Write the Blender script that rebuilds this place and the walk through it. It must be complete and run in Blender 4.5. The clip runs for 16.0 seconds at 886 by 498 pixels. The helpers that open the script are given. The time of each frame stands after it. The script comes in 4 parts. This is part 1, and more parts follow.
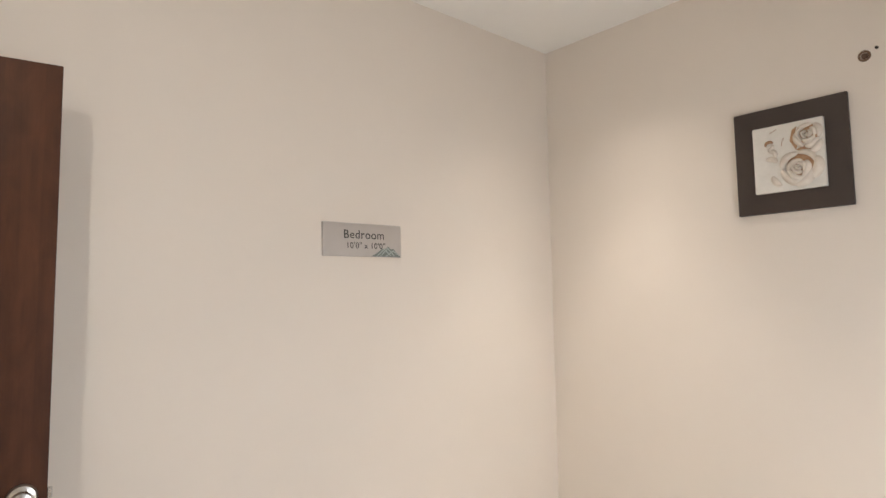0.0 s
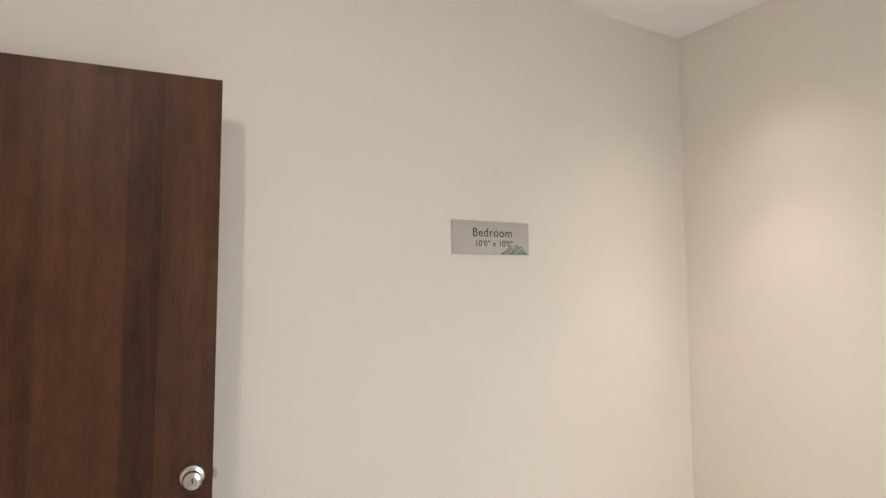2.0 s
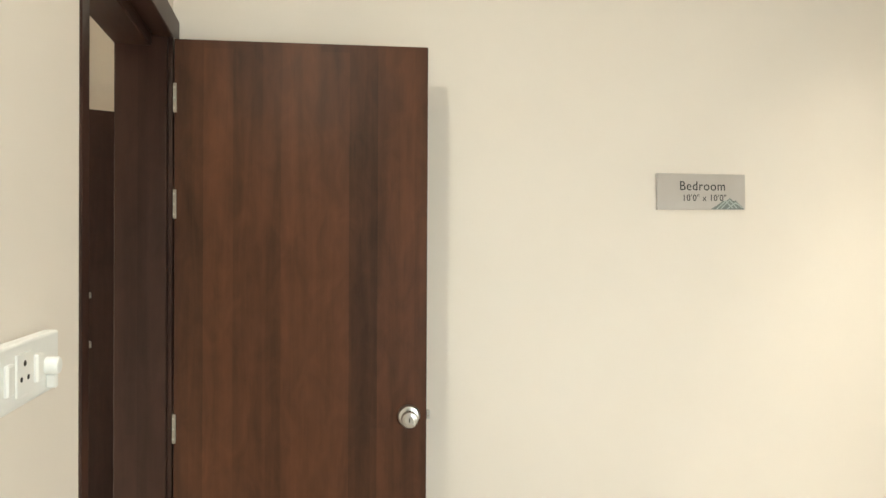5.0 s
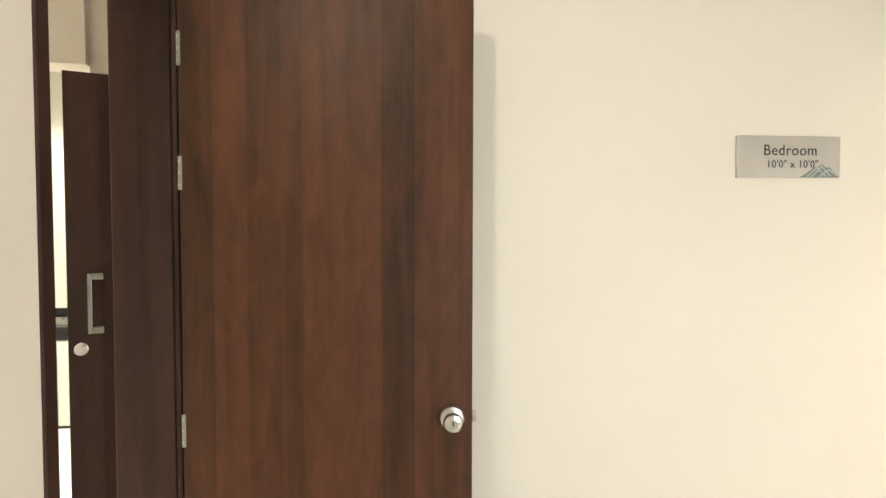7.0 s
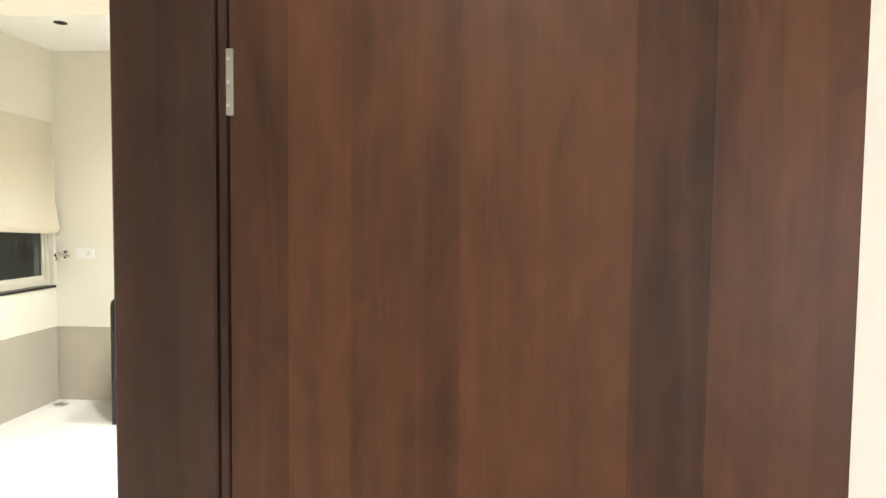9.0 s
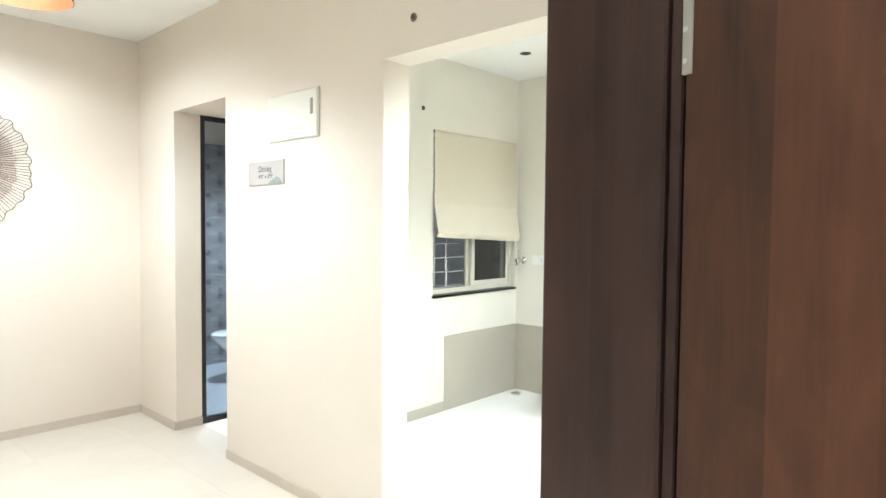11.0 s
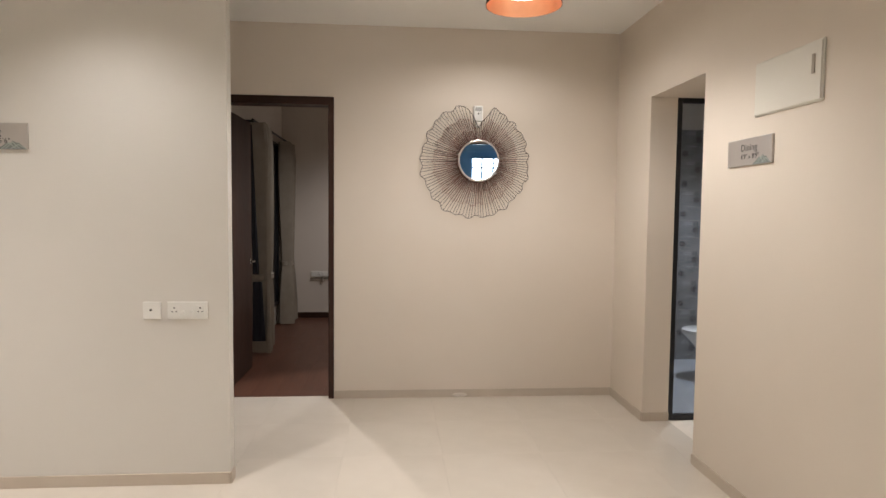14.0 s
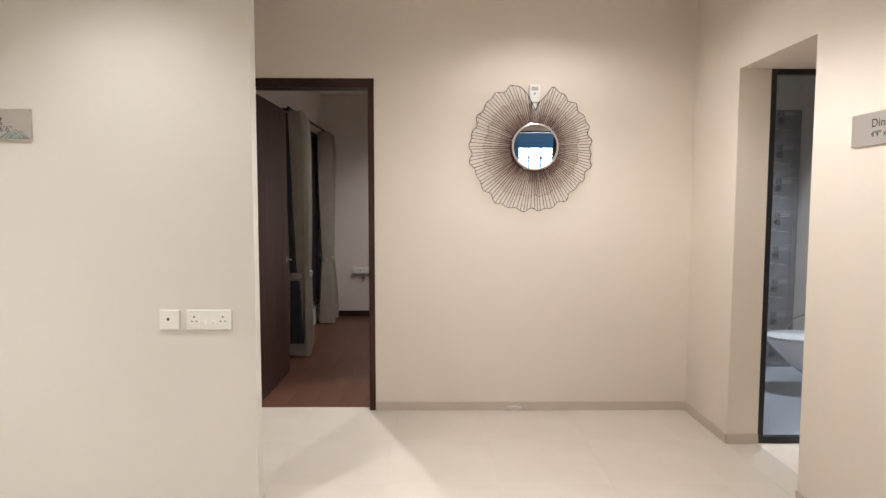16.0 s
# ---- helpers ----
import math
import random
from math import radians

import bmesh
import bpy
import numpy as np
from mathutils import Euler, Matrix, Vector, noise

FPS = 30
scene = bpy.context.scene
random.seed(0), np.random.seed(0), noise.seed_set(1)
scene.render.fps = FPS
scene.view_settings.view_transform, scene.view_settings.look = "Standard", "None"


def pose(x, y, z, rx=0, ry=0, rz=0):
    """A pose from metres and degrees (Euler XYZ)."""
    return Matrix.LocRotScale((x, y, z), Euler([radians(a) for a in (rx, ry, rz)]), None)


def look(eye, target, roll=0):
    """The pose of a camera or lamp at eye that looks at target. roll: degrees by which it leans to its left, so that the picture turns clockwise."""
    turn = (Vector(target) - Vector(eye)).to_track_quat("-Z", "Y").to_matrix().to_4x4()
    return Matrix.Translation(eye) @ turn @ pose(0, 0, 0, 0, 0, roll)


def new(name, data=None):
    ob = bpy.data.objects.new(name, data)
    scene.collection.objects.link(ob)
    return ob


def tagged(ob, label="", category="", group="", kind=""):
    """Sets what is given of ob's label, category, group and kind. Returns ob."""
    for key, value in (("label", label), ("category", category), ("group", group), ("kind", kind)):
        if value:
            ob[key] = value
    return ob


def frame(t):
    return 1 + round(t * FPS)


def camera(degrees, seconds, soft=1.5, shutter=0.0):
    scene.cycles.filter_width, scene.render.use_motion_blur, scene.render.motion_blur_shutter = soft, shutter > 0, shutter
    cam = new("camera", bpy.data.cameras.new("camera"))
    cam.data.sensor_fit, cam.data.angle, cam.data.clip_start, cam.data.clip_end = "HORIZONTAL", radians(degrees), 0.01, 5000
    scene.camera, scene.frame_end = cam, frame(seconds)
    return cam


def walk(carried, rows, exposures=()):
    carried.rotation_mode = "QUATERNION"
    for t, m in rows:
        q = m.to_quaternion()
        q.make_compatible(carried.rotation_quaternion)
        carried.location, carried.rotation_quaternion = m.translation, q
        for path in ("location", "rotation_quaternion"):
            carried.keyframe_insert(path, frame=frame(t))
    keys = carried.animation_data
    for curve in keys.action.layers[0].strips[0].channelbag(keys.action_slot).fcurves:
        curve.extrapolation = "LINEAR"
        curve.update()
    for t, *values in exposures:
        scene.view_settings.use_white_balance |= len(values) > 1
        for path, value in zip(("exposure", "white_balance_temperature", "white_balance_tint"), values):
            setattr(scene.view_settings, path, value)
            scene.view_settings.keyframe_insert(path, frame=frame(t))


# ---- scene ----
cam = camera(71.7, 16.0)
PATH = [
    (0, (-1.955, -0.415, 1.519), (-0.37, -1.812, 1.701), -0.9),
    (0.5, (-1.939, -0.404, 1.525), (-0.324, -1.766, 1.702), -0.9),
    (1, (-1.926, -0.394, 1.527), (-0.269, -1.704, 1.703), -0.8),
    (1.5, (-1.919, -0.386, 1.519), (-0.186, -1.593, 1.701), -0.7),
    (2, (-1.904, -0.364, 1.534), (-0.093, -1.454, 1.701), -0.2),
    (2.5, (-1.896, -0.352, 1.532), (-0.03, -1.344, 1.688), -0.2),
    (3, (-1.898, -0.346, 1.532), (0.045, -1.185, 1.666), -0.0),
    (3.5, (-1.906, -0.34, 1.569), (0.093, -1.044, 1.631), 0.4),
    (4, (-1.902, -0.33, 1.551), (0.133, -0.926, 1.589), 0.2),
    (4.5, (-1.909, -0.333, 1.564), (0.14, -0.874, 1.579), 0.3),
    (5, (-1.907, -0.329, 1.564), (0.156, -0.82, 1.554), 0.3),
    (7.3, (-1.507, -0.344, 1.553), (0.58, -0.698, 1.428), 0.0),
    (7.5, (-1.413, -0.364, 1.548), (0.688, -0.627, 1.426), 0.1),
    (8, (-1.181, -0.353, 1.523), (0.931, -0.496, 1.408), 0.4),
    (8.2, (-1.077, -0.324, 1.518), (1.036, -0.457, 1.4), 0.5),
    (10.3, (-0.571, -0.287, 1.509), (1.306, 0.695, 1.419), 0.2),
    (10.5, (-0.564, -0.264, 1.509), (1.237, 0.85, 1.417), 0.1),
    (11, (-0.575, -0.215, 1.494), (0.976, 1.229, 1.409), 0.5),
    (11.5, (-0.587, -0.149, 1.485), (0.681, 1.548, 1.394), 0.6),
    (12, (-0.592, -0.106, 1.479), (0.533, 1.687, 1.379), 0.6),
    (12.5, (-0.573, -0.074, 1.484), (0.386, 1.8125, 1.361), 0.5),
    (13, (-0.539, -0.051, 1.485), (0.162, 1.945, 1.362), 0.3),
    (13.5, (-0.479, -0.034, 1.471), (-0.064, 2.041, 1.348), 0.5),
    (14, (-0.449, -0.011, 1.463), (-0.281, 2.098, 1.337), 0.6),
    (14.5, (-0.463, 0.068, 1.465), (-0.415, 2.183, 1.319), 0.5),
    (15, (-0.482, 0.193, 1.469), (-0.451, 2.308, 1.32), 0.5),
    (15.5, (-0.483, 0.348, 1.476), (-0.465, 2.463, 1.324), 0.3),
    (16, (-0.481, 0.471, 1.467), (-0.458, 2.586, 1.314), 0.1),
]
walk(cam, [(t, look(eye, target, roll)) for t, eye, target, roll in PATH],
     exposures=[(0.0, -0.22, 6400, 13), (1.0, -0.24, 6350, 12), (2.5, -0.12, 6300, 8), (4.0, 0.22, 6350, 1), (5.0, 0.3, 6500, 1), (7.5, 0.46, 6580, 2), (8.2, 0.6, 6600, 3), (10.3, 0.88, 5450, 1), (11.0, 0.66, 5500, 0),
                (11.5, 0.3, 5750, 2), (12.0, -0.16, 6050, 3), (12.5, -0.32, 6350, 9), (13.0, -0.52, 6450, 8), (13.5, -0.62, 6500, 10), (14.5, -0.6, 6450, 12), (15.0, -0.54, 6450, 12), (15.5, -0.46, 6400, 12), (16.0, -0.24, 6250, 11)])
MIRROR_TILT = 2.2

# ---- world and large lights ----
world = bpy.data.worlds.new("world")
scene.world = world
world.use_nodes = True
sky = world.node_tree.nodes.new("ShaderNodeTexSky")
sky.sky_type = "NISHITA"
sky.sun_disc = False
sky.sun_elevation, sky.sun_rotation = radians(35), radians(200)
world.node_tree.links.new(sky.outputs[0], world.node_tree.nodes["Background"].inputs[0])
world.node_tree.nodes["Background"].inputs[1].default_value = 0.08

BED_WARM = (1.0, 0.90, 0.77)
NEUTRAL = (1.0, 0.94, 0.85)
COOL = (0.86, 0.93, 1.0)
LIVING_WHITE = (1.0, 0.955, 0.915)
KITCHEN_WHITE = (0.98, 0.965, 0.94)


def area(name, m, sx, sy, watts, colour):
    data = bpy.data.lights.new(name, "AREA")
    data.shape, data.size, data.size_y, data.energy, data.color = "RECTANGLE", sx, sy, watts, colour
    ob = new(name, data)
    ob.matrix_world = m
    return ob


def spot(name, x, y, z, watts, colour, degrees=105, blend=0.9, radius=0.035, tx=0.0, ty=0.0):
    data = bpy.data.lights.new(name, "SPOT")
    data.energy, data.color, data.spot_size, data.spot_blend, data.shadow_soft_size = watts, colour, radians(degrees), blend, radius
    ob = new(name, data)
    ob.matrix_world = look((x, y, z), (x + tx, y + ty, z - 2.0))
    return ob


# bedroom: a short batten on the door wall, a spot over the far wall, an added fill spot, daylight through the window
# behind
area("bedroom_batten_light", look((-1.33, 0.0, 2.58), (-0.95, -0.9, 0.6)), 0.08, 0.03, 12.5, NEUTRAL)
# each ceiling spot: a narrow beam and the wide spill round it
spot("bedroom_spot", -0.46, -2.55, 2.84, 84, BED_WARM, 64, 1.0)
spot("bedroom_spot", -0.46, -2.55, 2.84, 24, BED_WARM, 100, 1.0)
# unseen extra spot, added so the floor bounces light onto the lower walls
spot("bedroom_spot", -1.9, -2.5, 2.84, 120, BED_WARM, 64, 1.0)
area("bedroom_window_light", look((-2.86, -1.55, 1.2), (0.0, -1.55, -0.4)), 1.3, 1.2, 34, COOL)
# living and dining: spots in the ceiling, some of them added as fill, and the drum lamp
# unseen fill, added to brighten: (0.25, 3.9), (0.76, 2.5), (-1.5, 0.9), (0.35, 0.95)
LIVING_SPOTS = [(-1.85, 2.62, 90, 116), (-3.2, 2.62, 78, 112), (0.25, 3.9, 40, 160), (0.76, 2.5, 16, 66),
                (-1.5, 0.9, 66, 120), (-2.85, 1.25, 195, 130), (0.35, 0.95, 24, 120)]
for sx_, sy_, w_, d_ in LIVING_SPOTS:
    spot("living_spot", sx_, sy_, 2.84, w_, LIVING_WHITE, d_, 0.5 if d_ > 150 else 1.0, 0.045)
LAMP = (0.215, 3.2, 2.54)
spot("drum_lamp_light", LAMP[0], LAMP[1], LAMP[2] + 0.004, 92, LIVING_WHITE, 156, 0.5, 0.085)
# kitchen, toilet, far bedroom, stair lobby
spot("kitchen_spot", 2.0, 0.85, 2.76, 215, KITCHEN_WHITE, 136, 0.8)
spot("kitchen_spot", 3.36, 1.42, 2.76, 118, KITCHEN_WHITE, 136, 0.9)
spot("toilet_light", 2.32, 5.2, 2.8, 250, (0.95, 0.97, 1.0), 78, 0.9)
spot("far_bedroom_spot", -0.3, 6.6, 2.84, 95, LIVING_WHITE, 150, 0.6, 0.04)
spot("far_bedroom_spot", -1.4, 5.85, 2.84, 190, LIVING_WHITE, 50, 0.6, 0.03, 0.30, -1.02)
spot("far_bedroom_spot", -0.2, 7.4, 2.84, 40, (1.0, 0.92, 0.9), 150, 0.8, 0.04)
area("lobby_daylight", look((1.8, -3.68, 1.35), (1.6, 0, 1.2)), 1.15, 1.25, 50, COOL)

# ---- materials ----
def material(name, rough=0.6, metal=0.0, spec=0.5):
    m = bpy.data.materials.new(name)
    m.use_nodes = True
    b = m.node_tree.nodes["Principled BSDF"]
    b.inputs["Roughness"].default_value = rough
    b.inputs["Metallic"].default_value = metal
    b.inputs["Specular IOR Level"].default_value = spec
    return m, m.node_tree, b


def node(tree, kind, **sockets):
    n = tree.nodes.new(kind)
    for key, value in sockets.items():
        n.inputs[key.replace("_", " ")].default_value = value
    return n


def coords(tree, scale=(1, 1, 1), turn=(0, 0, 0)):
    c = tree.nodes.new("ShaderNodeTexCoord")
    mp = tree.nodes.new("ShaderNodeMapping")
    mp.inputs["Scale"].default_value = scale
    mp.inputs["Rotation"].default_value = turn
    tree.links.new(c.outputs["Object"], mp.inputs["Vector"])
    return mp.outputs[0]


def ramp(tree, fac, stops):
    r = tree.nodes.new("ShaderNodeValToRGB")
    while len(r.color_ramp.elements) < len(stops):
        r.color_ramp.elements.new(0.5)
    for e, (p, c) in zip(r.color_ramp.elements, stops):
        e.position, e.color = p, (*c, 1)
    tree.links.new(fac, r.inputs[0])
    return r.outputs[0]


def bumped(tree, b, height, strength=0.1, dist=0.002):
    n = tree.nodes.new("ShaderNodeBump")
    n.inputs["Strength"].default_value, n.inputs["Distance"].default_value = strength, dist
    tree.links.new(height, n.inputs["Height"])
    tree.links.new(n.outputs[0], b.inputs["Normal"])


def mottled(name, low, high, rough=0.6, scale=3.0, fine=60.0, bump=0.1, metal=0.0, spec=0.5, dist=0.001):
    """A surface whose colour drifts softly between two tones, with fine relief."""
    m, tree, b = material(name, rough, metal, spec)
    v = coords(tree)
    n = node(tree, "ShaderNodeTexNoise", Scale=scale, Detail=6.0, Roughness=0.6)
    tree.links.new(v, n.inputs["Vector"])
    tree.links.new(ramp(tree, n.outputs[0], [(0.3, low), (0.7, high)]), b.inputs["Base Color"])
    f = node(tree, "ShaderNodeTexNoise", Scale=fine, Detail=4.0)
    tree.links.new(v, f.inputs["Vector"])
    bumped(tree, b, f.outputs[0], bump, dist)
    r = node(tree, "ShaderNodeMapRange", To_Min=rough * 0.85, To_Max=min(1.0, rough * 1.15))
    tree.links.new(n.outputs[0], r.inputs["Value"])
    tree.links.new(r.outputs[0], b.inputs["Roughness"])
    return m


def glowing(name, colour, strength):
    m, tree, b = material(name, 0.5)
    b.inputs["Base Color"].default_value = (*colour, 1)
    b.inputs["Emission Color"].default_value = (*colour, 1)
    b.inputs["Emission Strength"].default_value = strength
    return m


def veneer(name, dark, light, along, across, rough=0.38, stave=0.085, spec=0.28):
    """Dark stained wood veneer: staves of uneven tone, streaky grain and small dark figure. along, across: 0, 1, 2 for x, y, z."""
    m, tree, b = material(name, rough, 0, spec)
    c = tree.nodes.new("ShaderNodeTexCoord")
    s = tree.nodes.new("ShaderNodeSeparateXYZ")
    tree.links.new(c.outputs["Object"], s.inputs[0])
    j = tree.nodes.new("ShaderNodeCombineXYZ")
    tree.links.new(s.outputs[along], j.inputs[0])
    tree.links.new(s.outputs[across], j.inputs[1])

    def staves(length, width, shift):
        br = tree.nodes.new("ShaderNodeTexBrick")
        br.offset, br.offset_frequency = shift, 2
        for key, value in (("Scale", 1.0), ("Mortar Size", 0.0), ("Brick Width", length), ("Row Height", width), ("Bias", 0.0)):
            br.inputs[key].default_value = value
        br.inputs["Color1"].default_value, br.inputs["Color2"].default_value = (0, 0, 0, 1), (1, 1, 1, 1)
        tree.links.new(j.outputs[0], br.inputs["Vector"])
        return br.outputs["Color"]

    def noise(sx, sy, detail, roughness, distortion):
        mp = tree.nodes.new("ShaderNodeMapping")
        mp.inputs["Scale"].default_value = (sx, sy, 1)
        tree.links.new(j.outputs[0], mp.inputs["Vector"])
        n = node(tree, "ShaderNodeTexNoise", Scale=1.0, Detail=detail, Roughness=roughness, Distortion=distortion)
        tree.links.new(mp.outputs[0], n.inputs["Vector"])
        return n.outputs[0]

    grain = noise(1.9, 26, 7.0, 0.62, 0.5)
    fibre = noise(9, 240, 3.0, 0.6, 0.2)
    figure = noise(7, 15, 4.0, 0.55, 1.2)
    cloud = noise(1.5, 5.4, 3.0, 0.5, 0.0)
    total = None
    for value, weight in ((staves(3.4, stave, 0.37), 0.16), (staves(2.6, stave * 0.52, 0.61), 0.06), (grain, 0.38), (fibre, 0.08), (figure, 0.30), (cloud, 0.40)):
        x = tree.nodes.new("ShaderNodeMath")
        x.operation = "MULTIPLY_ADD"
        x.inputs[1].default_value, x.inputs[2].default_value = weight, 0.0
        tree.links.new(value, x.inputs[0])
        if total:
            tree.links.new(total, x.inputs[2])
        total = x.outputs[0]
    mid = tuple((p + q) / 2 for p, q in zip(dark, light))
    tree.links.new(ramp(tree, total, [(0.42, dark), (0.66, mid), (0.90, light)]), b.inputs["Base Color"])
    r = node(tree, "ShaderNodeMapRange", To_Min=rough * 0.85, To_Max=rough * 1.2)
    tree.links.new(figure, r.inputs["Value"])
    tree.links.new(r.outputs[0], b.inputs["Roughness"])
    bumped(tree, b, grain, 0.08, 0.0006)
    return m


PAINT = mottled("beige_wall_paint", (0.735, 0.665, 0.585), (0.765, 0.695, 0.615), 0.75, 1.3, 140, 0.06)
PAINT_DINING = mottled("warm_beige_wall_paint", (0.74, 0.66, 0.565), (0.77, 0.69, 0.595), 0.75, 1.3, 140, 0.06)
PAINT_LIVING = mottled("greige_wall_paint", (0.685, 0.655, 0.605), (0.715, 0.685, 0.635), 0.75, 1.3, 140, 0.06)
PAINT_CREAM = mottled("cream_wall_paint", (0.72, 0.68, 0.59), (0.76, 0.72, 0.63), 0.75, 1.3, 140, 0.06)
PAINT_PLAIN = mottled("plain_wall_paint", (0.66, 0.61, 0.55), (0.70, 0.65, 0.59), 0.8, 1.3, 140, 0.06)
PAINT_BLUE = mottled("blue_lobby_paint", (0.19, 0.36, 0.52), (0.23, 0.41, 0.57), 0.8, 1.3, 90, 0.06)
CEILING = mottled("white_ceiling_paint", (0.86, 0.845, 0.81), (0.89, 0.875, 0.84), 0.85, 1.5, 120, 0.05)
TILE = mottled("cream_vitrified_tile", (0.69, 0.63, 0.545), (0.75, 0.69, 0.605), 0.13, 2.2, 30, 0.015, 0, 0.5)
TILE_WHITE = mottled("white_vitrified_tile", (0.76, 0.74, 0.69), (0.80, 0.78, 0.73), 0.16, 2.2, 30, 0.015, 0, 0.5)
GROUT = mottled("pale_grout", (0.69, 0.63, 0.545), (0.75, 0.69, 0.605), 0.8, 8, 80, 0.1)
SKIRTING = mottled("beige_skirting_tile", (0.55, 0.47, 0.385), (0.60, 0.52, 0.43), 0.35, 4, 60, 0.05)
DADO = mottled("taupe_dado_tile", (0.42, 0.38, 0.31), (0.46, 0.415, 0.34), 0.4, 3, 60, 0.04)
DOOR = veneer("dark_walnut_veneer", (0.0115, 0.0056, 0.0042), (0.104, 0.040, 0.019), 2, 1, 0.46, 0.085, 0.2)
FRAME = veneer("dark_frame_wood", (0.016, 0.0078, 0.0058), (0.064, 0.029, 0.020), 2, 1, 0.42, 0.06, 0.22)
FRAME_X = veneer("dark_frame_wood_x", (0.016, 0.0085, 0.0062), (0.055, 0.026, 0.017), 0, 1, 0.4, 0.06)
PLANK = veneer("red_brown_laminate", (0.085, 0.036, 0.023), (0.18, 0.082, 0.054), 1, 0, 0.35, 0.5)
STEEL = mottled("brushed_steel", (0.52, 0.50, 0.47), (0.62, 0.60, 0.56), 0.28, 8, 200, 0.03, 1.0)
DULL_STEEL = mottled("dull_steel", (0.27, 0.255, 0.22), (0.35, 0.33, 0.29), 0.42, 8, 200, 0.03, 0.8)
CHROME = mottled("chrome", (0.70, 0.69, 0.67), (0.78, 0.77, 0.75), 0.1, 8, 100, 0.01, 1.0)
SIGN_METAL = mottled("satin_aluminium", (0.54, 0.51, 0.485), (0.60, 0.57, 0.545), 0.42, 5, 220, 0.03, 0.68)
INK = mottled("dark_ink", (0.02, 0.02, 0.02), (0.03, 0.03, 0.03), 0.6, 8, 60, 0.01)
LOGO_GREEN = mottled("grey_green_print", (0.17, 0.19, 0.18), (0.22, 0.245, 0.23), 0.5, 8, 60, 0.01)
LOGO_PALE = mottled("pale_green_print", (0.36, 0.41, 0.385), (0.42, 0.47, 0.445), 0.5, 8, 60, 0.01)
PLASTIC = mottled("white_plastic", (0.78, 0.77, 0.73), (0.82, 0.81, 0.77), 0.35, 8, 60, 0.01)
HOLE = mottled("dark_hole", (0.012, 0.011, 0.01), (0.02, 0.018, 0.016), 0.8, 8, 60, 0.01)
GRANITE = mottled("black_granite", (0.008, 0.008, 0.009), (0.014, 0.014, 0.015), 0.14, 60, 220, 0.01)
CABINET = mottled("cream_laminate", (0.74, 0.71, 0.63), (0.78, 0.75, 0.67), 0.35, 3, 90, 0.02)
ALUMINIUM = mottled("beige_aluminium", (0.60, 0.56, 0.47), (0.66, 0.62, 0.53), 0.4, 6, 90, 0.02)
BAR_PAINT = mottled("grey_bar_paint", (0.40, 0.40, 0.38), (0.46, 0.46, 0.44), 0.5, 6, 90, 0.02)
DARK_METAL = mottled("black_aluminium", (0.018, 0.018, 0.02), (0.03, 0.03, 0.033), 0.35, 6, 90, 0.02, 0.3)
WIRE_DARK = mottled("antique_bronze_wire", (0.016, 0.009, 0.007), (0.03, 0.017, 0.013), 0.6, 12, 90, 0.02, 0.0, 0.2)
WIRE_ROSE = mottled("rose_bronze_wire", (0.34, 0.19, 0.155), (0.46, 0.28, 0.235), 0.45, 12, 90, 0.02, 0.2)
SILVER_RIM = mottled("pale_silver_rim", (0.60, 0.56, 0.54), (0.70, 0.66, 0.64), 0.3, 12, 90, 0.02, 0.6)
COPPER = mottled("copper_lining", (0.72, 0.36, 0.20), (0.80, 0.43, 0.25), 0.4, 10, 90, 0.02, 0.6)
SHADE = mottled("dark_bronze_shade", (0.02, 0.015, 0.013), (0.035, 0.027, 0.022), 0.5, 10, 90, 0.03)
BOARD = mottled("dark_brown_board", (0.040, 0.027, 0.021), (0.052, 0.036, 0.028), 0.5, 9, 160, 0.08)
CANVAS = mottled("white_plaster_canvas", (0.70, 0.67, 0.61), (0.78, 0.75, 0.69), 0.8, 22, 160, 0.35, 0, 0.3, 0.003)
CREAM_CLAY = mottled("cream_clay_petal", (0.62, 0.54, 0.45), (0.76, 0.70, 0.62), 0.7, 25, 120, 0.2)
OCHRE_CLAY = mottled("ochre_stained_clay", (0.30, 0.15, 0.07), (0.52, 0.33, 0.19), 0.7, 30, 120, 0.2)
CERAMIC = mottled("white_glazed_ceramic", (0.76, 0.77, 0.77), (0.80, 0.81, 0.81), 0.12, 4, 40, 0.01)
CURTAIN = mottled("taupe_curtain_cloth", (0.27, 0.24, 0.195), (0.35, 0.31, 0.255), 0.9, 5, 400, 0.25)
BLACKOUT = mottled("black_window_film", (0.010, 0.010, 0.012), (0.018, 0.018, 0.02), 0.45, 3, 60, 0.02)
REED = mottled("reed_stick", (0.34, 0.20, 0.10), (0.45, 0.29, 0.16), 0.8, 12, 120, 0.1)
COPPER_END = mottled("brown_pipe_end", (0.10, 0.055, 0.03), (0.20, 0.12, 0.07), 0.5, 20, 120, 0.1)
LINING = mottled("navy_lining_cloth", (0.012, 0.013, 0.02), (0.02, 0.021, 0.03), 0.85, 6, 300, 0.1)
PIPE_CORE = mottled("rusty_pipe_core", (0.06, 0.032, 0.02), (0.11, 0.062, 0.038), 0.7, 30, 120, 0.1)
PUTTY = mottled("grey_wall_plug", (0.38, 0.33, 0.27), (0.44, 0.39, 0.32), 0.7, 20, 120, 0.1)
PUTTY_PALE = mottled("pale_filler", (0.66, 0.60, 0.52), (0.72, 0.66, 0.58), 0.7, 20, 120, 0.1)
LAMP_GLOW = glowing("lamp_diffuser", (1.0, 0.93, 0.82), 5)
TUBE_GLOW = glowing("tube_diffuser", (1.0, 0.95, 0.85), 8)
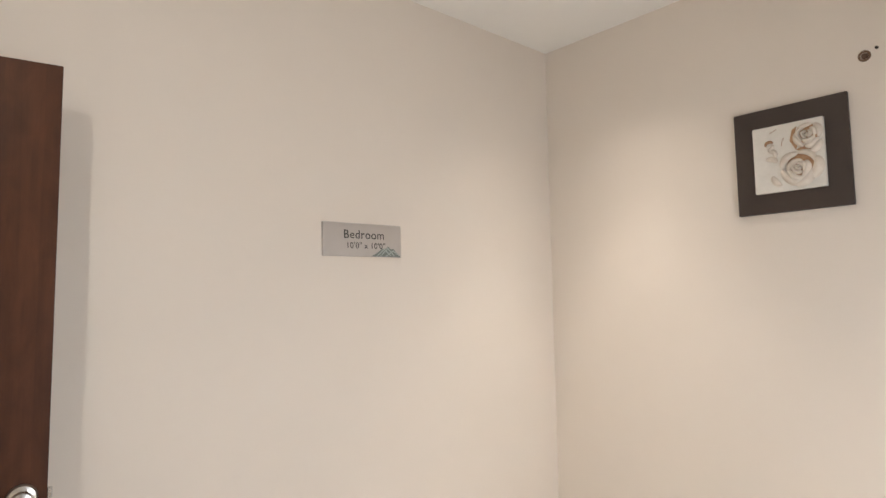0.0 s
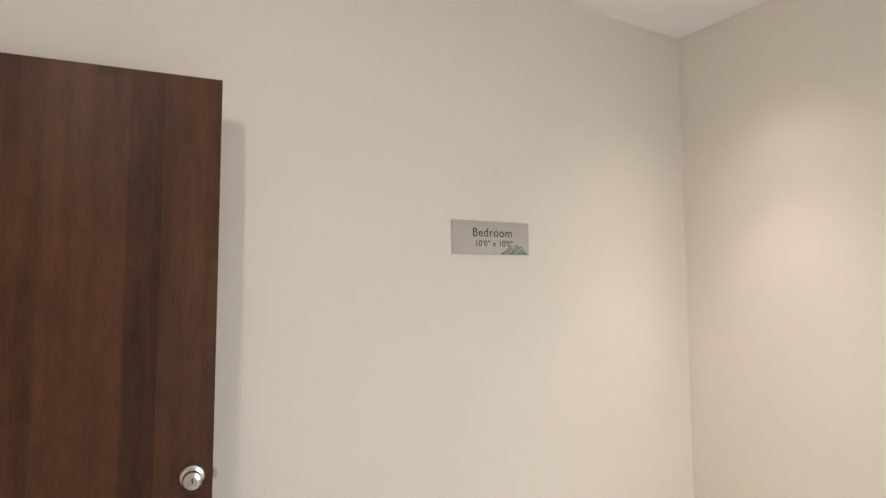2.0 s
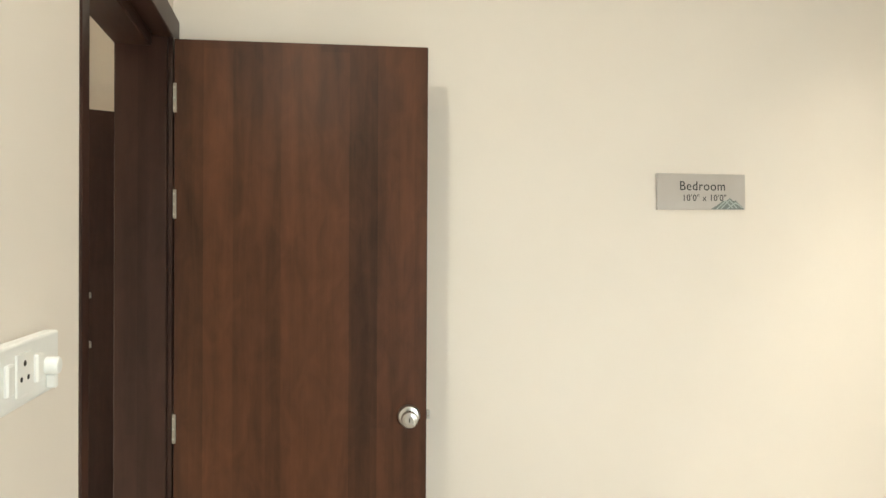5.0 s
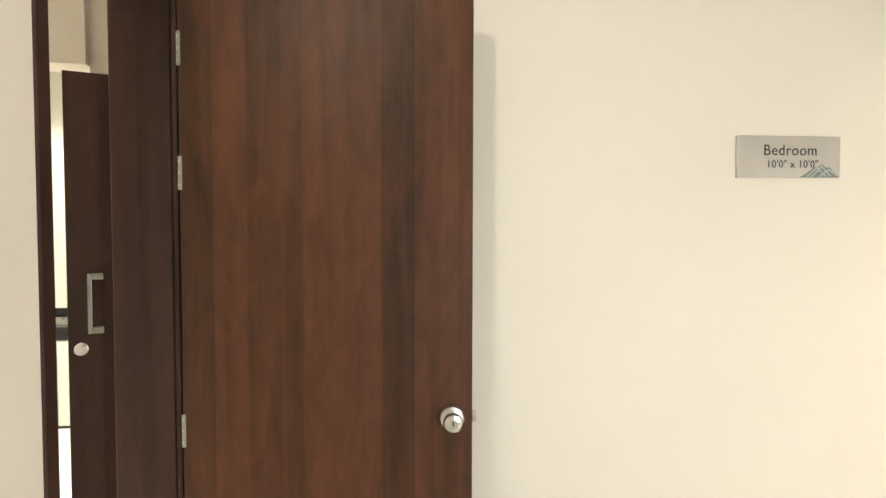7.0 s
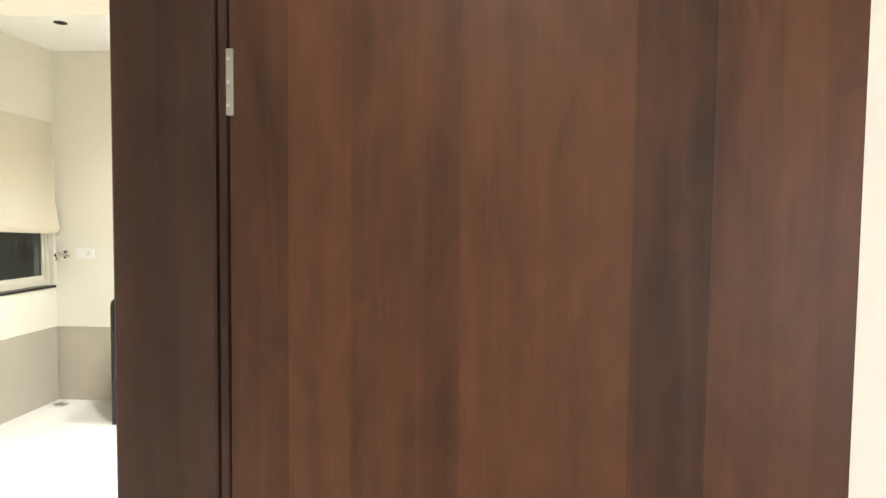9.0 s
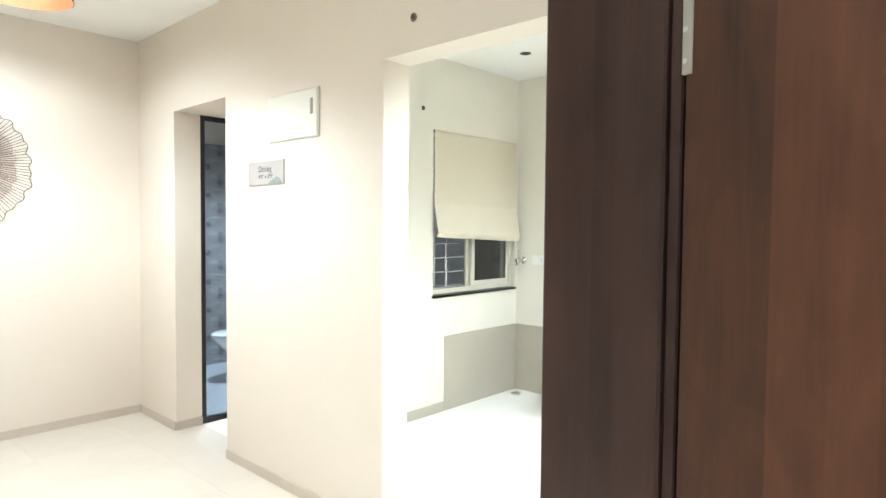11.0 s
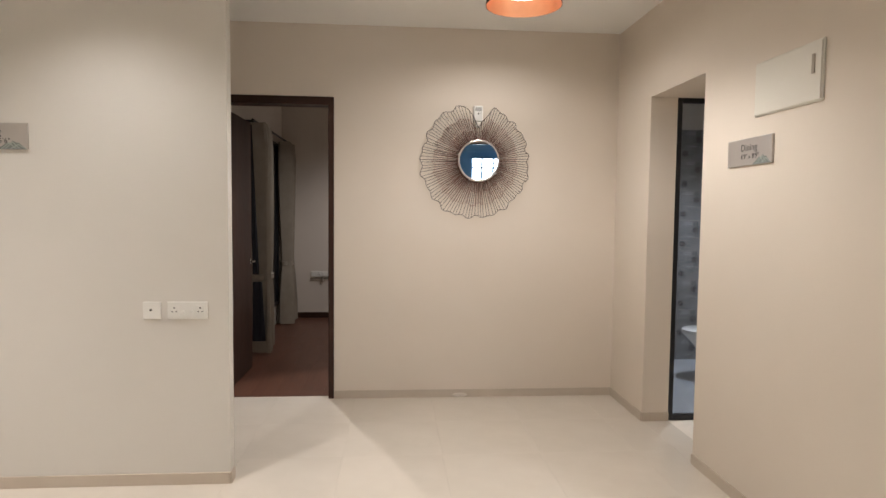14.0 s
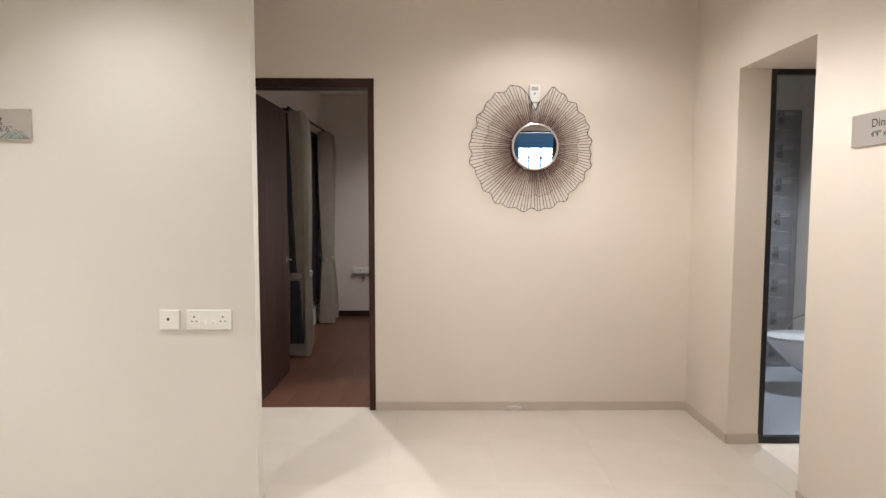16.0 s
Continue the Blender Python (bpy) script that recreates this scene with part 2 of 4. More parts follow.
DAY_GLOW = glowing("bright_overcast_sky", (0.86, 0.93, 1.0), 1.6)

blind_m, blind_t, blind_b = material("cream_blind_cloth", 0.9)
blind_v = coords(blind_t)
blind_n = node(blind_t, "ShaderNodeTexNoise", Scale=500.0, Detail=2.0)
blind_t.links.new(blind_v, blind_n.inputs["Vector"])
blind_t.links.new(ramp(blind_t, blind_n.outputs[0], [(0.3, (0.60, 0.54, 0.42)), (0.7, (0.68, 0.62, 0.50))]), blind_b.inputs["Base Color"])
bumped(blind_t, blind_b, blind_n.outputs[0], 0.15, 0.0006)
BLIND = blind_m

MIRROR, mirror_t, mirror_b = material("mirror", 0.01, 1.0)
mirror_b.inputs["Base Color"].default_value = (0.92, 0.94, 0.95, 1)


def glass(name, colour, rough=0.0):
    m, tree, b = material(name, rough)
    b.inputs["Base Color"].default_value = (*colour, 1)
    b.inputs["Transmission Weight"].default_value = 1.0
    b.inputs["IOR"].default_value = 1.45
    return m


GREY_GLASS = glass("smoked_grey_glass", (0.70, 0.74, 0.79))
CLEAR_GLASS = glass("clear_glass", (0.96, 0.97, 0.96))
WINDOW_GLASS = glass("window_glass", (0.25, 0.27, 0.27))
BOTTLE_GLASS = glass("bottle_glass", (0.88, 0.85, 0.80), 0.02)

# toilet wall tile: grey marble with a printed band and round motif
dot_m, dot_t, dot_b = material("printed_toilet_tile", 0.25)
_c = dot_t.nodes.new("ShaderNodeTexCoord")
_n = node(dot_t, "ShaderNodeTexNoise", Scale=9.0, Detail=5.0)
dot_t.links.new(_c.outputs["Object"], _n.inputs["Vector"])
dot_t.links.new(ramp(dot_t, _n.outputs[0], [(0.3, (0.20, 0.21, 0.222)), (0.7, (0.30, 0.31, 0.325))]), dot_b.inputs["Base Color"])
TOILET_TILE = dot_m
MOTIF = mottled("dark_tile_print", (0.06, 0.063, 0.07), (0.10, 0.104, 0.112), 0.3, 60, 60, 0.01)
MOTIF_PALE = mottled("pale_tile_print", (0.42, 0.43, 0.44), (0.50, 0.51, 0.52), 0.3, 60, 60, 0.01)
TOILET_FLOOR = mottled("grey_toilet_floor_tile", (0.36, 0.39, 0.43), (0.44, 0.47, 0.51), 0.3, 4, 60, 0.03)

# ---- mesh helpers ----
def box(bm, x0, y0, z0, x1, y1, z1, bevel=0.0, segs=2):
    r = bmesh.ops.create_cube(bm, size=1.0)
    for v in r["verts"]:
        v.co = Vector((x0 + (v.co.x + 0.5) * (x1 - x0), y0 + (v.co.y + 0.5) * (y1 - y0), z0 + (v.co.z + 0.5) * (z1 - z0)))
    if bevel > 0:
        es = list({e for v in r["verts"] for e in v.link_edges})
        bmesh.ops.bevel(bm, geom=es, offset=bevel, segments=segs, affect="EDGES", profile=0.5)
    return bm


def boxed(x0, y0, z0, x1, y1, z1, bevel=0.0, segs=2):
    return box(bmesh.new(), x0, y0, z0, x1, y1, z1, bevel, segs)


def lathe(profile, n=24, axis="z", bm=None):
    """A turned body from (radius, height) pairs, about z, or about x or y through the origin."""
    bm = bm or bmesh.new()
    rings = []
    for r, h in profile:
        ring = []
        for k in range(n):
            a = 2 * math.pi * k / n
            p = (r * math.cos(a), r * math.sin(a), h)
            if axis == "x":
                p = (h, p[0], p[1])
            if axis == "y":
                p = (p[0], h, p[1])
            ring.append(bm.verts.new(p))
        rings.append(ring)
    for a, b in zip(rings, rings[1:]):
        for k in range(n):
            bm.faces.new((a[k], a[(k + 1) % n], b[(k + 1) % n], b[k]))
    bm.faces.new(rings[0][::-1])
    bm.faces.new(rings[-1])
    bmesh.ops.recalc_face_normals(bm, faces=bm.faces)
    return bm


def tube(bm, points, radius, n=6, closed=False):
    """A round wire along points."""
    pts = [Vector(p) for p in points]
    rings = []
    m = len(pts)
    for i, p in enumerate(pts):
        a = pts[(i - 1) % m] if closed or i > 0 else p
        b = pts[(i + 1) % m] if closed or i < m - 1 else p
        d = (b - a).normalized()
        up = Vector((0, 0, 1)) if abs(d.z) < 0.9 else Vector((0, 1, 0))
        u = d.cross(up).normalized()
        v = d.cross(u)
        rings.append([bm.verts.new(p + radius * (math.cos(2 * math.pi * k / n) * u + math.sin(2 * math.pi * k / n) * v)) for k in range(n)])
    for i in range(m if closed else m - 1):
        a, b = rings[i], rings[(i + 1) % m]
        for k in range(n):
            bm.faces.new((a[k], a[(k + 1) % n], b[(k + 1) % n], b[k]))
    if not closed:
        bm.faces.new(rings[0][::-1])
        bm.faces.new(rings[-1])
    return bm


def mesh_of(name, bm, mat, smooth=False):
    me = bpy.data.meshes.new(name)
    bmesh.ops.recalc_face_normals(bm, faces=bm.faces)
    bm.to_mesh(me)
    bm.free()
    me.materials.append(mat)
    if smooth:
        for p in me.polygons:
            p.use_smooth = True
        me.set_sharp_from_angle(angle=radians(40))
    return me


def part(name, bm, mat, parent, label="", smooth=False, at=None):
    """Links a bmesh as one mesh object under a thing or a part; at: its pose in the parent."""
    ob = new(name, mesh_of(name, bm, mat, smooth))
    ob.parent = parent
    if at is not None:
        ob.matrix_local = at
    if label:
        ob["label"] = label
    return ob


def thing(name, m, label, category, group="", kind=""):
    ob = new(name)
    ob.empty_display_size = 0.1
    ob.matrix_world = m
    return tagged(ob, label, category, group, kind)


def solid(name, bm, mat, label, category, kind="", group="", smooth=False):
    return tagged(new(name, mesh_of(name, bm, mat, smooth)), label, category, group, kind)


def structure(name, bm, mat, label, category="wall"):
    return solid(name, bm, mat, label, category, "structure")


# ---- the shell: walls, floors, ceilings ----
H = 2.875
HT = H + 0.01


def wall(name, mat, label, *boxes):
    bm = bmesh.new()
    for b in boxes:
        box(bm, *b)
    return structure(name, bm, mat, label)


wall("wall_bedroom_north", PAINT, "beige painted wall with a doorway between bedroom and living room",
     (-4.35, 0.045, 0, -0.708, 0.18, HT), (-0.708, 0.045, 2.25, 0.066, 0.18, HT), (0.066, 0.045, 0, 0.29, 0.18, HT))
wall("wall_bedroom_east", PAINT, "beige painted bedroom wall behind the open door", (0.125, -3.024, 0, 0.29, 0.045, HT))
wall("wall_bedroom_south", PAINT, "beige painted bedroom wall with a framed relief", (-3.05, -3.15, 0, 0.29, -3.024, HT))
wall("wall_bedroom_west", PAINT, "beige painted bedroom wall with a window opening",
     (-3.05, -3.024, 0, -2.9, -2.25, HT), (-3.05, -0.85, 0, -2.9, 0.045, HT), (-3.05, -2.25, 0, -2.9, -0.85, 0.75), (-3.05, -2.25, 2.05, -2.9, -0.85, HT))
wall("wall_entrance", PAINT_DINING, "beige painted wall with the entrance doorway",
     (0.29, -0.35, 0, 0.38, -0.2, HT), (0.38, -0.35, 2.18, 1.36, -0.2, HT))
wall("wall_kitchen_stub", PAINT_DINING, "short beige wall beside the entrance door", (1.36, -0.35, 0, 1.48, 0.68, HT))
wall("wall_dining", PAINT_DINING, "beige painted wall between dining corner and kitchen",
     (1.31, 1.92, 0, 1.47, 3.3, HT), (1.31, 0.68, 2.247, 1.47, 1.92, HT))
wall("wall_toilet_front", PAINT_DINING, "beige painted wall with the deep toilet doorway",
     (1.31, 3.398, 2.272, 2.4, 4.138, HT), (1.31, 4.138, 0, 1.5, 4.77, HT))
wall("wall_toilet_door", PAINT_DINING, "beige painted wall round the glass toilet door",
     (1.5, 4.138, 2.282, 2.76, 4.2, HT), (2.3, 4.138, 0, 2.76, 4.2, 2.282))
wall("wall_toilet_lobby", PAINT_DINING, "beige painted walls of the small toilet lobby",
     (1.31, 3.3, 0, 1.5, 3.398, HT), (1.5, 3.3, 0, 2.4, 3.398, HT), (2.3, 3.398, 0, 2.4, 4.138, 2.272))
wall("wall_mirror", PAINT_DINING, "beige painted dining wall with a dark framed doorway",
     (-3.5, 4.77, 0, -1.86, 4.9, HT), (-1.86, 4.77, 2.332, -0.913, 4.9, HT), (-0.913, 4.77, 0, 1.5, 4.9, HT))
wall("wall_living", PAINT_LIVING, "greige painted living room wall ending in a free corner", (-4.35, 3.284, 0, -1.318, 3.362, HT))
wall("wall_living_west", PAINT_LIVING, "greige painted living room end wall", (-4.5, 0.045, 0, -4.35, 3.362, HT))
wall("wall_passage_end", PAINT_DINING, "beige painted wall closing the passage", (-3.5, 3.362, 0, -3.36, 4.77, HT))
wall("wall_kitchen_north", PAINT_CREAM, "cream painted kitchen wall with a sliding window",
     (1.47, 3.093, 0, 2.862, 3.245, HT), (3.93, 3.093, 0, 4.1, 3.245, HT), (2.862, 3.093, 0, 3.93, 3.245, 0.915), (2.862, 3.093, 2.215, 3.93, 3.245, HT))
wall("wall_kitchen_east", PAINT_CREAM, "cream painted kitchen wall above a dark worktop", (3.962, -0.1, 0, 4.1, 3.093, HT))
wall("wall_kitchen_south", PAINT_CREAM, "cream painted kitchen wall", (1.48, -0.1, 0, 3.962, 0.05, HT))
wall("wall_toilet_north", PAINT_PLAIN, "plain plastered toilet wall", (1.5, 5.96, 0, 2.9, 6.1, HT))
wall("wall_toilet_east", PAINT_PLAIN, "plain plastered toilet wall", (2.76, 3.245, 0, 2.84, 5.96, HT))
wall("wall_toilet_west", PAINT_PLAIN, "plain plastered toilet wall", (1.4, 4.9, 0, 1.5, 6.1, HT))
wall("wall_far_west", PAINT_PLAIN, "plain far bedroom wall behind long curtains", (-2.1, 4.9, 0, -1.97, 8.6, HT))
wall("wall_far_north", PAINT_PLAIN, "plain far bedroom wall with a switchboard", (-1.97, 8.48, 0, 1.4, 8.6, HT))
wall("wall_far_east", PAINT_PLAIN, "plain far bedroom wall", (1.25, 4.9, 0, 1.4, 8.48, HT))
wall("wall_duct", PAINT_PLAIN, "dim plastered wall of the service duct outside the kitchen window",
     (2.84, 4.3, -0.5, 4.9, 4.4, 3.2), (4.8, 3.245, -0.5, 4.9, 4.3, 3.2))
wall("wall_lobby", PAINT_BLUE, "blue painted stair lobby walls round a wide window",
     (0.29, -3.6, 0, 3.0, -3.45, 0.7), (0.29, -3.6, 2.0, 3.0, -3.45, HT), (0.29, -3.6, 0.7, 1.15, -3.45, 2.0), (2.4, -3.6, 0.7, 3.0, -3.45, 2.0),
     (2.9, -3.45, 0, 3.0, -0.35, HT), (1.48, -0.35, 0, 3.0, -0.25, HT), (0.29, -3.45, 2.11, 2.9, -3.30, 2.26))
structure("trim_lobby", boxed(0.29, -3.45, 2.262, 2.9, -3.29, 2.285), CEILING, "white ledge along the blue lobby beam", "trim")

structure("ceiling", boxed(-4.5, -3.6, H, 4.1, 8.6, H + 0.12), CEILING, "flat white painted ceiling", "ceiling")
structure("ceiling_kitchen", boxed(1.47, 0.05, 2.79, 3.962, 3.093, H - 0.004), CEILING, "lower white painted kitchen ceiling", "ceiling")

floor_bm = boxed(-4.5, -3.6, -0.15, 4.1, 4.835, -0.0012)
floor = structure("floor", floor_bm, GROUT, "glossy cream vitrified tile floor with fine joints", "floor")
structure("floor_toilet", boxed(1.5, 4.17, -0.012, 2.76, 5.96, -0.0005), TOILET_FLOOR, "grey tiled toilet floor", "floor")
far_floor = structure("floor_far_bedroom", boxed(-2.0, 4.84, -0.15, 1.3, 8.5, -0.012), PLANK, "red-brown wooden laminate floor", "floor")


def skirting(name, mat, x0, y0, x1, y1, h, label):
    structure(name, boxed(x0, y0, -0.002, x1, y1, h, 0.002, 1), mat, label, "skirting")


SK = 0.062
for x0, y0, x1, y1 in ((-0.909, 4.76, 1.31, 4.77), (1.30, 4.138, 1.31, 4.76), (1.31, 4.128, 1.502, 4.138), (1.30, 1.92, 1.31, 3.398), (1.30, 1.91, 1.47, 1.92),
                       (-4.35, 3.274, -1.318, 3.284), (-1.318, 3.276, -1.311, 3.362), (-3.36, 4.76, -1.864, 4.77), (-4.35, 0.18, -0.712, 0.19)):
    skirting("baseboard", SKIRTING, x0, y0, x1, y1, SK, "beige tile skirting along the wall foot")
skirting("baseboard_kitchen", DADO, 1.47, 3.083, 2.996, 3.093, 0.075, "taupe tile skirting along the kitchen wall")
skirting("dado_north", DADO, 2.998, 3.083, 3.952, 3.093, 0.6, "taupe tiled dado below the kitchen window")
skirting("dado_east", DADO, 3.952, 2.32, 3.962, 3.083, 0.6, "taupe tiled dado beside the worktop")
skirting("baseboard_far", FRAME_X, -1.96, 8.468, 1.25, 8.48, 0.075, "dark wooden skirting of the far bedroom")

# ---- doors ----
def door_frame(name, x0, x1, y0, y1, top, w, label, head=0.062):
    """A dark wooden door frame lining an opening between x0 and x1 (clear), through a wall from y0 to y1."""
    t = thing(name, pose(0, 0, 0), label, "door frame", kind="structure")
    part("jamb", boxed(x0 - w, y0 - 0.004, 0.0, x0, y1 + 0.004, top, 0.003, 1), FRAME, t)
    part("jamb", boxed(x1, y0 - 0.004, 0.0, x1 + w, y1 + 0.004, top, 0.003, 1), FRAME, t)
    part("head", boxed(x0 - w, y0 - 0.004, top, x1 + w, y1 + 0.004, top + head, 0.003, 1), FRAME_X, t)
    return t


bed_frame = thing("door_frame_1", pose(0, 0, 0), "dark walnut door frame in the bedroom doorway", "door frame", kind="structure")
part("jamb", boxed(0.021, 0.0415, 0.0, 0.066, 0.183, 2.173, 0.003, 1), FRAME, bed_frame)
part("jamb", boxed(-0.708, 0.041, 0.0, -0.664, 0.183, 2.173, 0.003, 1), FRAME, bed_frame)
part("head", box(boxed(-0.708, 0.085, 2.14, 0.066, 0.184, 2.25, 0.003, 1), -0.708, 0.026, 2.172, 0.124, 0.085, 2.25, 0.003, 1), FRAME_X, bed_frame)
# dark strip added behind the hinge gap so no lit wall shows through
part("hinge_gap_fill", boxed(0.028, 0.027, 0.0, 0.124, 0.0405, 2.172, 0.002, 1), FRAME, bed_frame)
door_frame("door_frame_2", -1.818, -0.955, 4.764, 4.9, 2.272, 0.042, "dark walnut door frame of the far bedroom", 0.06)
door_frame("door_frame_3", 0.42, 1.32, -0.35, -0.2, 2.16, 0.04, "dark walnut frame of the flat's entrance", 0.02)


def knob_set(parent, x, y, z, side=-1):
    """A round cylinder knob on a rose, pointing along x."""
    k = part("knob", lathe([(0.034, 0), (0.034, 0.004), (0.030, 0.009), (0.015, 0.012), (0.013, 0.020), (0.019, 0.025), (0.0245, 0.034), (0.0255, 0.042), (0.022, 0.049), (0.012, 0.052), (0.011, 0.049)], 28, "x"),
             STEEL, parent, "round brushed steel knob on a rose", True, pose(x, y, z, 0, 0, 180 if side < 0 else 0))
    part("keyway", boxed(0.0495, -0.0016, -0.006, 0.0522, 0.0016, 0.006), HOLE, k)
    return k


def leaf(name, m, width, height, label, mat=None, thick=0.035):
    """A flush door leaf: hinge edge at the origin, lying along -y, its face towards -x at x = 0."""
    t = thing(name, m, label, "door")
    part("panel", boxed(0, -width, 0.008, thick, -0.002, height, 0.002, 2), mat or DOOR, t)
    return t


bed_door = leaf("door_1", pose(0.021, 0.024, 0, 0, 0, -8.25), 0.745, 2.166, "open dark walnut flush door with a round steel knob")
knob_set(bed_door, 0.0, -0.692, 1.049)
part("latch", boxed(0.006, -0.756, 1.036, 0.029, -0.744, 1.061, 0.002, 1), STEEL, bed_door, "small steel latch tongue")
for hz in (1.994, 1.683, 1.024, 0.24):
    h_ = part("hinge", boxed(-0.002, -0.009, hz - 0.043, 0.003, 0.0015, hz + 0.043, 0.001, 1), DULL_STEEL, bed_door, "flat steel butt hinge")
    for dz in (-0.03, 0.0, 0.03):
        part("screw", lathe([(0.0028, 0), (0.0026, 0.0004), (0.0012, 0.0005)], 8, "x"), BAR_PAINT, h_, "", False, pose(-0.002, -0.002, hz + dz, 0, 0, 180))

# entrance door, seen from its outer face: the leaf runs from the hinge along +y
ent_door = thing("door_2", pose(1.085 + 0.9 * 0.30, 0.69 - 0.9 * 0.954, 0, 0, 0, math.degrees(math.atan2(0.30, 0.954))),
                 "dark walnut entrance door standing open, with a steel pull handle", "door")
part("panel", boxed(0, 0.002, 0.008, 0.04, 0.9, 2.167, 0.002, 2), FRAME, ent_door)
pull = part("pull_handle", boxed(-0.05, 0.811, 1.107, -0.038, 0.827, 1.352, 0.002, 1), DULL_STEEL, ent_door, "square brushed steel pull handle")
for pz in (1.107, 1.326):
    part("foot", boxed(-0.05, 0.770, pz, -0.030, 0.812, pz + 0.026, 0.002, 1), DULL_STEEL, pull)
    part("standoff", boxed(-0.031, 0.772, pz + 0.002, 0.0, 0.80, pz + 0.024, 0.002, 1), DULL_STEEL, pull)
part("lock_cylinder", lathe([(0.026, 0), (0.026, 0.008), (0.022, 0.012), (0.008, 0.0125), (0.007, 0.011)], 24, "x"), STEEL, ent_door,
     "round steel lock cylinder", True, pose(0, 0.854, 1.04, 0, 0, 180))

# far bedroom door, opened inwards
far_door = thing("door_3", pose(-1.812, 4.905, 0, 0, 0, -1), "dark walnut far bedroom door standing open inwards", "door")
part("panel", boxed(0.0, 0.0, 0.008, 0.035, 0.86, 2.262, 0.002, 2), FRAME, far_door)
lev = part("lever_handle", lathe([(0.026, 0), (0.026, 0.006), (0.010, 0.010), (0.009, 0.045)], 20, "x"), CHROME, far_door, "chrome lever handle on a round rose", True, pose(0.035, 0.80, 1.0))
part("lever", tube(bmesh.new(), [(0.042, 0.0, 0.0), (0.046, -0.03, 0.002), (0.044, -0.075, -0.002), (0.040, -0.11, 0.003)], 0.008, 8), CHROME, lev, "", True)

# ---- writing and signs ----
def words(text, size, mat, parent, m, name="lettering", bold=0.0):
    """Letters in the built-in font, as a thin mesh in the x-z plane of m, centred."""
    curve = bpy.data.curves.new("letters", "FONT")
    curve.body, curve.size, curve.align_x, curve.align_y, curve.extrude, curve.offset = text, size, "CENTER", "CENTER", 0.0004, bold
    curve.space_character = 1.08
    tmp = bpy.data.objects.new("letters", curve)
    scene.collection.objects.link(tmp)
    me = bpy.data.meshes.new_from_object(tmp.evaluated_get(bpy.context.evaluated_depsgraph_get()))
    bpy.data.objects.remove(tmp)
    bpy.data.curves.remove(curve)
    me.materials.clear()
    me.materials.append(mat)
    ob = new(name, me)
    ob.parent = parent
    ob.matrix_local = m @ pose(0, 0, 0, 90)
    return ob


def poly(bm, pts, y0, y1):
    """A flat prism of the outline pts (x, z) between y0 and y1."""
    a = [bm.verts.new((x, y0, z)) for x, z in pts]
    b = [bm.verts.new((x, y1, z)) for x, z in pts]
    bm.faces.new(a)
    bm.faces.new(b[::-1])
    for k in range(len(pts)):
        bm.faces.new((a[k], b[k], b[(k + 1) % len(pts)], a[(k + 1) % len(pts)]))
    return bm


SW, SH = 0.378, 0.134


def sign(m, title, sub, label):
    """A room sign: its face looks along -y, its centre at the origin."""
    t = thing("room_sign", m, label, "sign", "room signs")
    part("plate", boxed(-SW / 2, -0.012, -SH / 2, SW / 2, 0, SH / 2, 0.0015, 1), SIGN_METAL, t)
    words(title, 0.049, INK, t, pose(0.002, -0.0125, 0.020))
    if sub:
        words(sub, 0.034, INK, t, pose(0.010, -0.0125, -0.024))
    logo = part("logo", poly(bmesh.new(), [(0.034, -0.066), (0.062, -0.052), (0.092, -0.032), (0.103, -0.036), (0.120, -0.023), (0.134, -0.034), (0.146, -0.032), (0.166, -0.050), (0.186, -0.066)], -0.0130, -0.012), LOGO_GREEN, t, "grey-green mountain shaped mark")
    for k, (cx, dz) in enumerate(((0.10, 0.0), (0.118, 0.004), (0.145, -0.006))):
        part("stripe", poly(bmesh.new(), [(cx - 0.042, -0.065), (cx - 0.036, -0.065), (cx, -0.038 + dz), (cx + 0.030, -0.062), (cx + 0.036, -0.062), (cx, -0.031 + dz)], -0.0136, -0.0130), LOGO_PALE, logo)
    return t


sign(pose(0.125, -1.811, 1.7735, 0, -0.9, -90), "Bedroom", "10'0\" x 10'0\"", "satin aluminium bedroom sign with black lettering")
sign(pose(-2.3 - SW / 2, 3.284, 1.825), "Living", "10'6\" x 16'6\"", "satin aluminium living room sign with black lettering")
sign(pose(1.31, 2.9215, 1.7795, 0, 0, -90), "Dining", "4'9\" x 8'9\"", "satin aluminium dining sign with black lettering")

# ---- bedroom ----
def petal(bm, cx, cz, rad, a0, span, w, h, rg_):
    """One curled petal lip: a tapered ridge along an arc, facing +y."""
    n_, k_ = 12, 6
    rings = []
    for i in range(n_ + 1):
        u = i / n_
        a_ = a0 + span * (u - 0.5)
        t_ = math.sin(math.pi * u) ** 0.6
        ww = w * (0.18 + 0.82 * t_)
        rr = rad * (1 + 0.05 * math.sin(3 * a_ + rg_.random() * 0.3))
        ring = []
        for q in range(k_ + 1):
            v = q / k_
            off = (v - 0.5) * 2 * ww
            y = h * (0.25 + 0.75 * t_) * math.sin(math.pi * min(1.0, 0.12 + 0.88 * v)) ** 0.7
            ring.append(bm.verts.new((cx + (rr + off) * math.cos(a_), y, cz + (rr + off) * math.sin(a_))))
        rings.append(ring)
    for p, q in zip(rings, rings[1:]):
        for i in range(k_):
            bm.faces.new((p[i], p[i + 1], q[i + 1], q[i]))


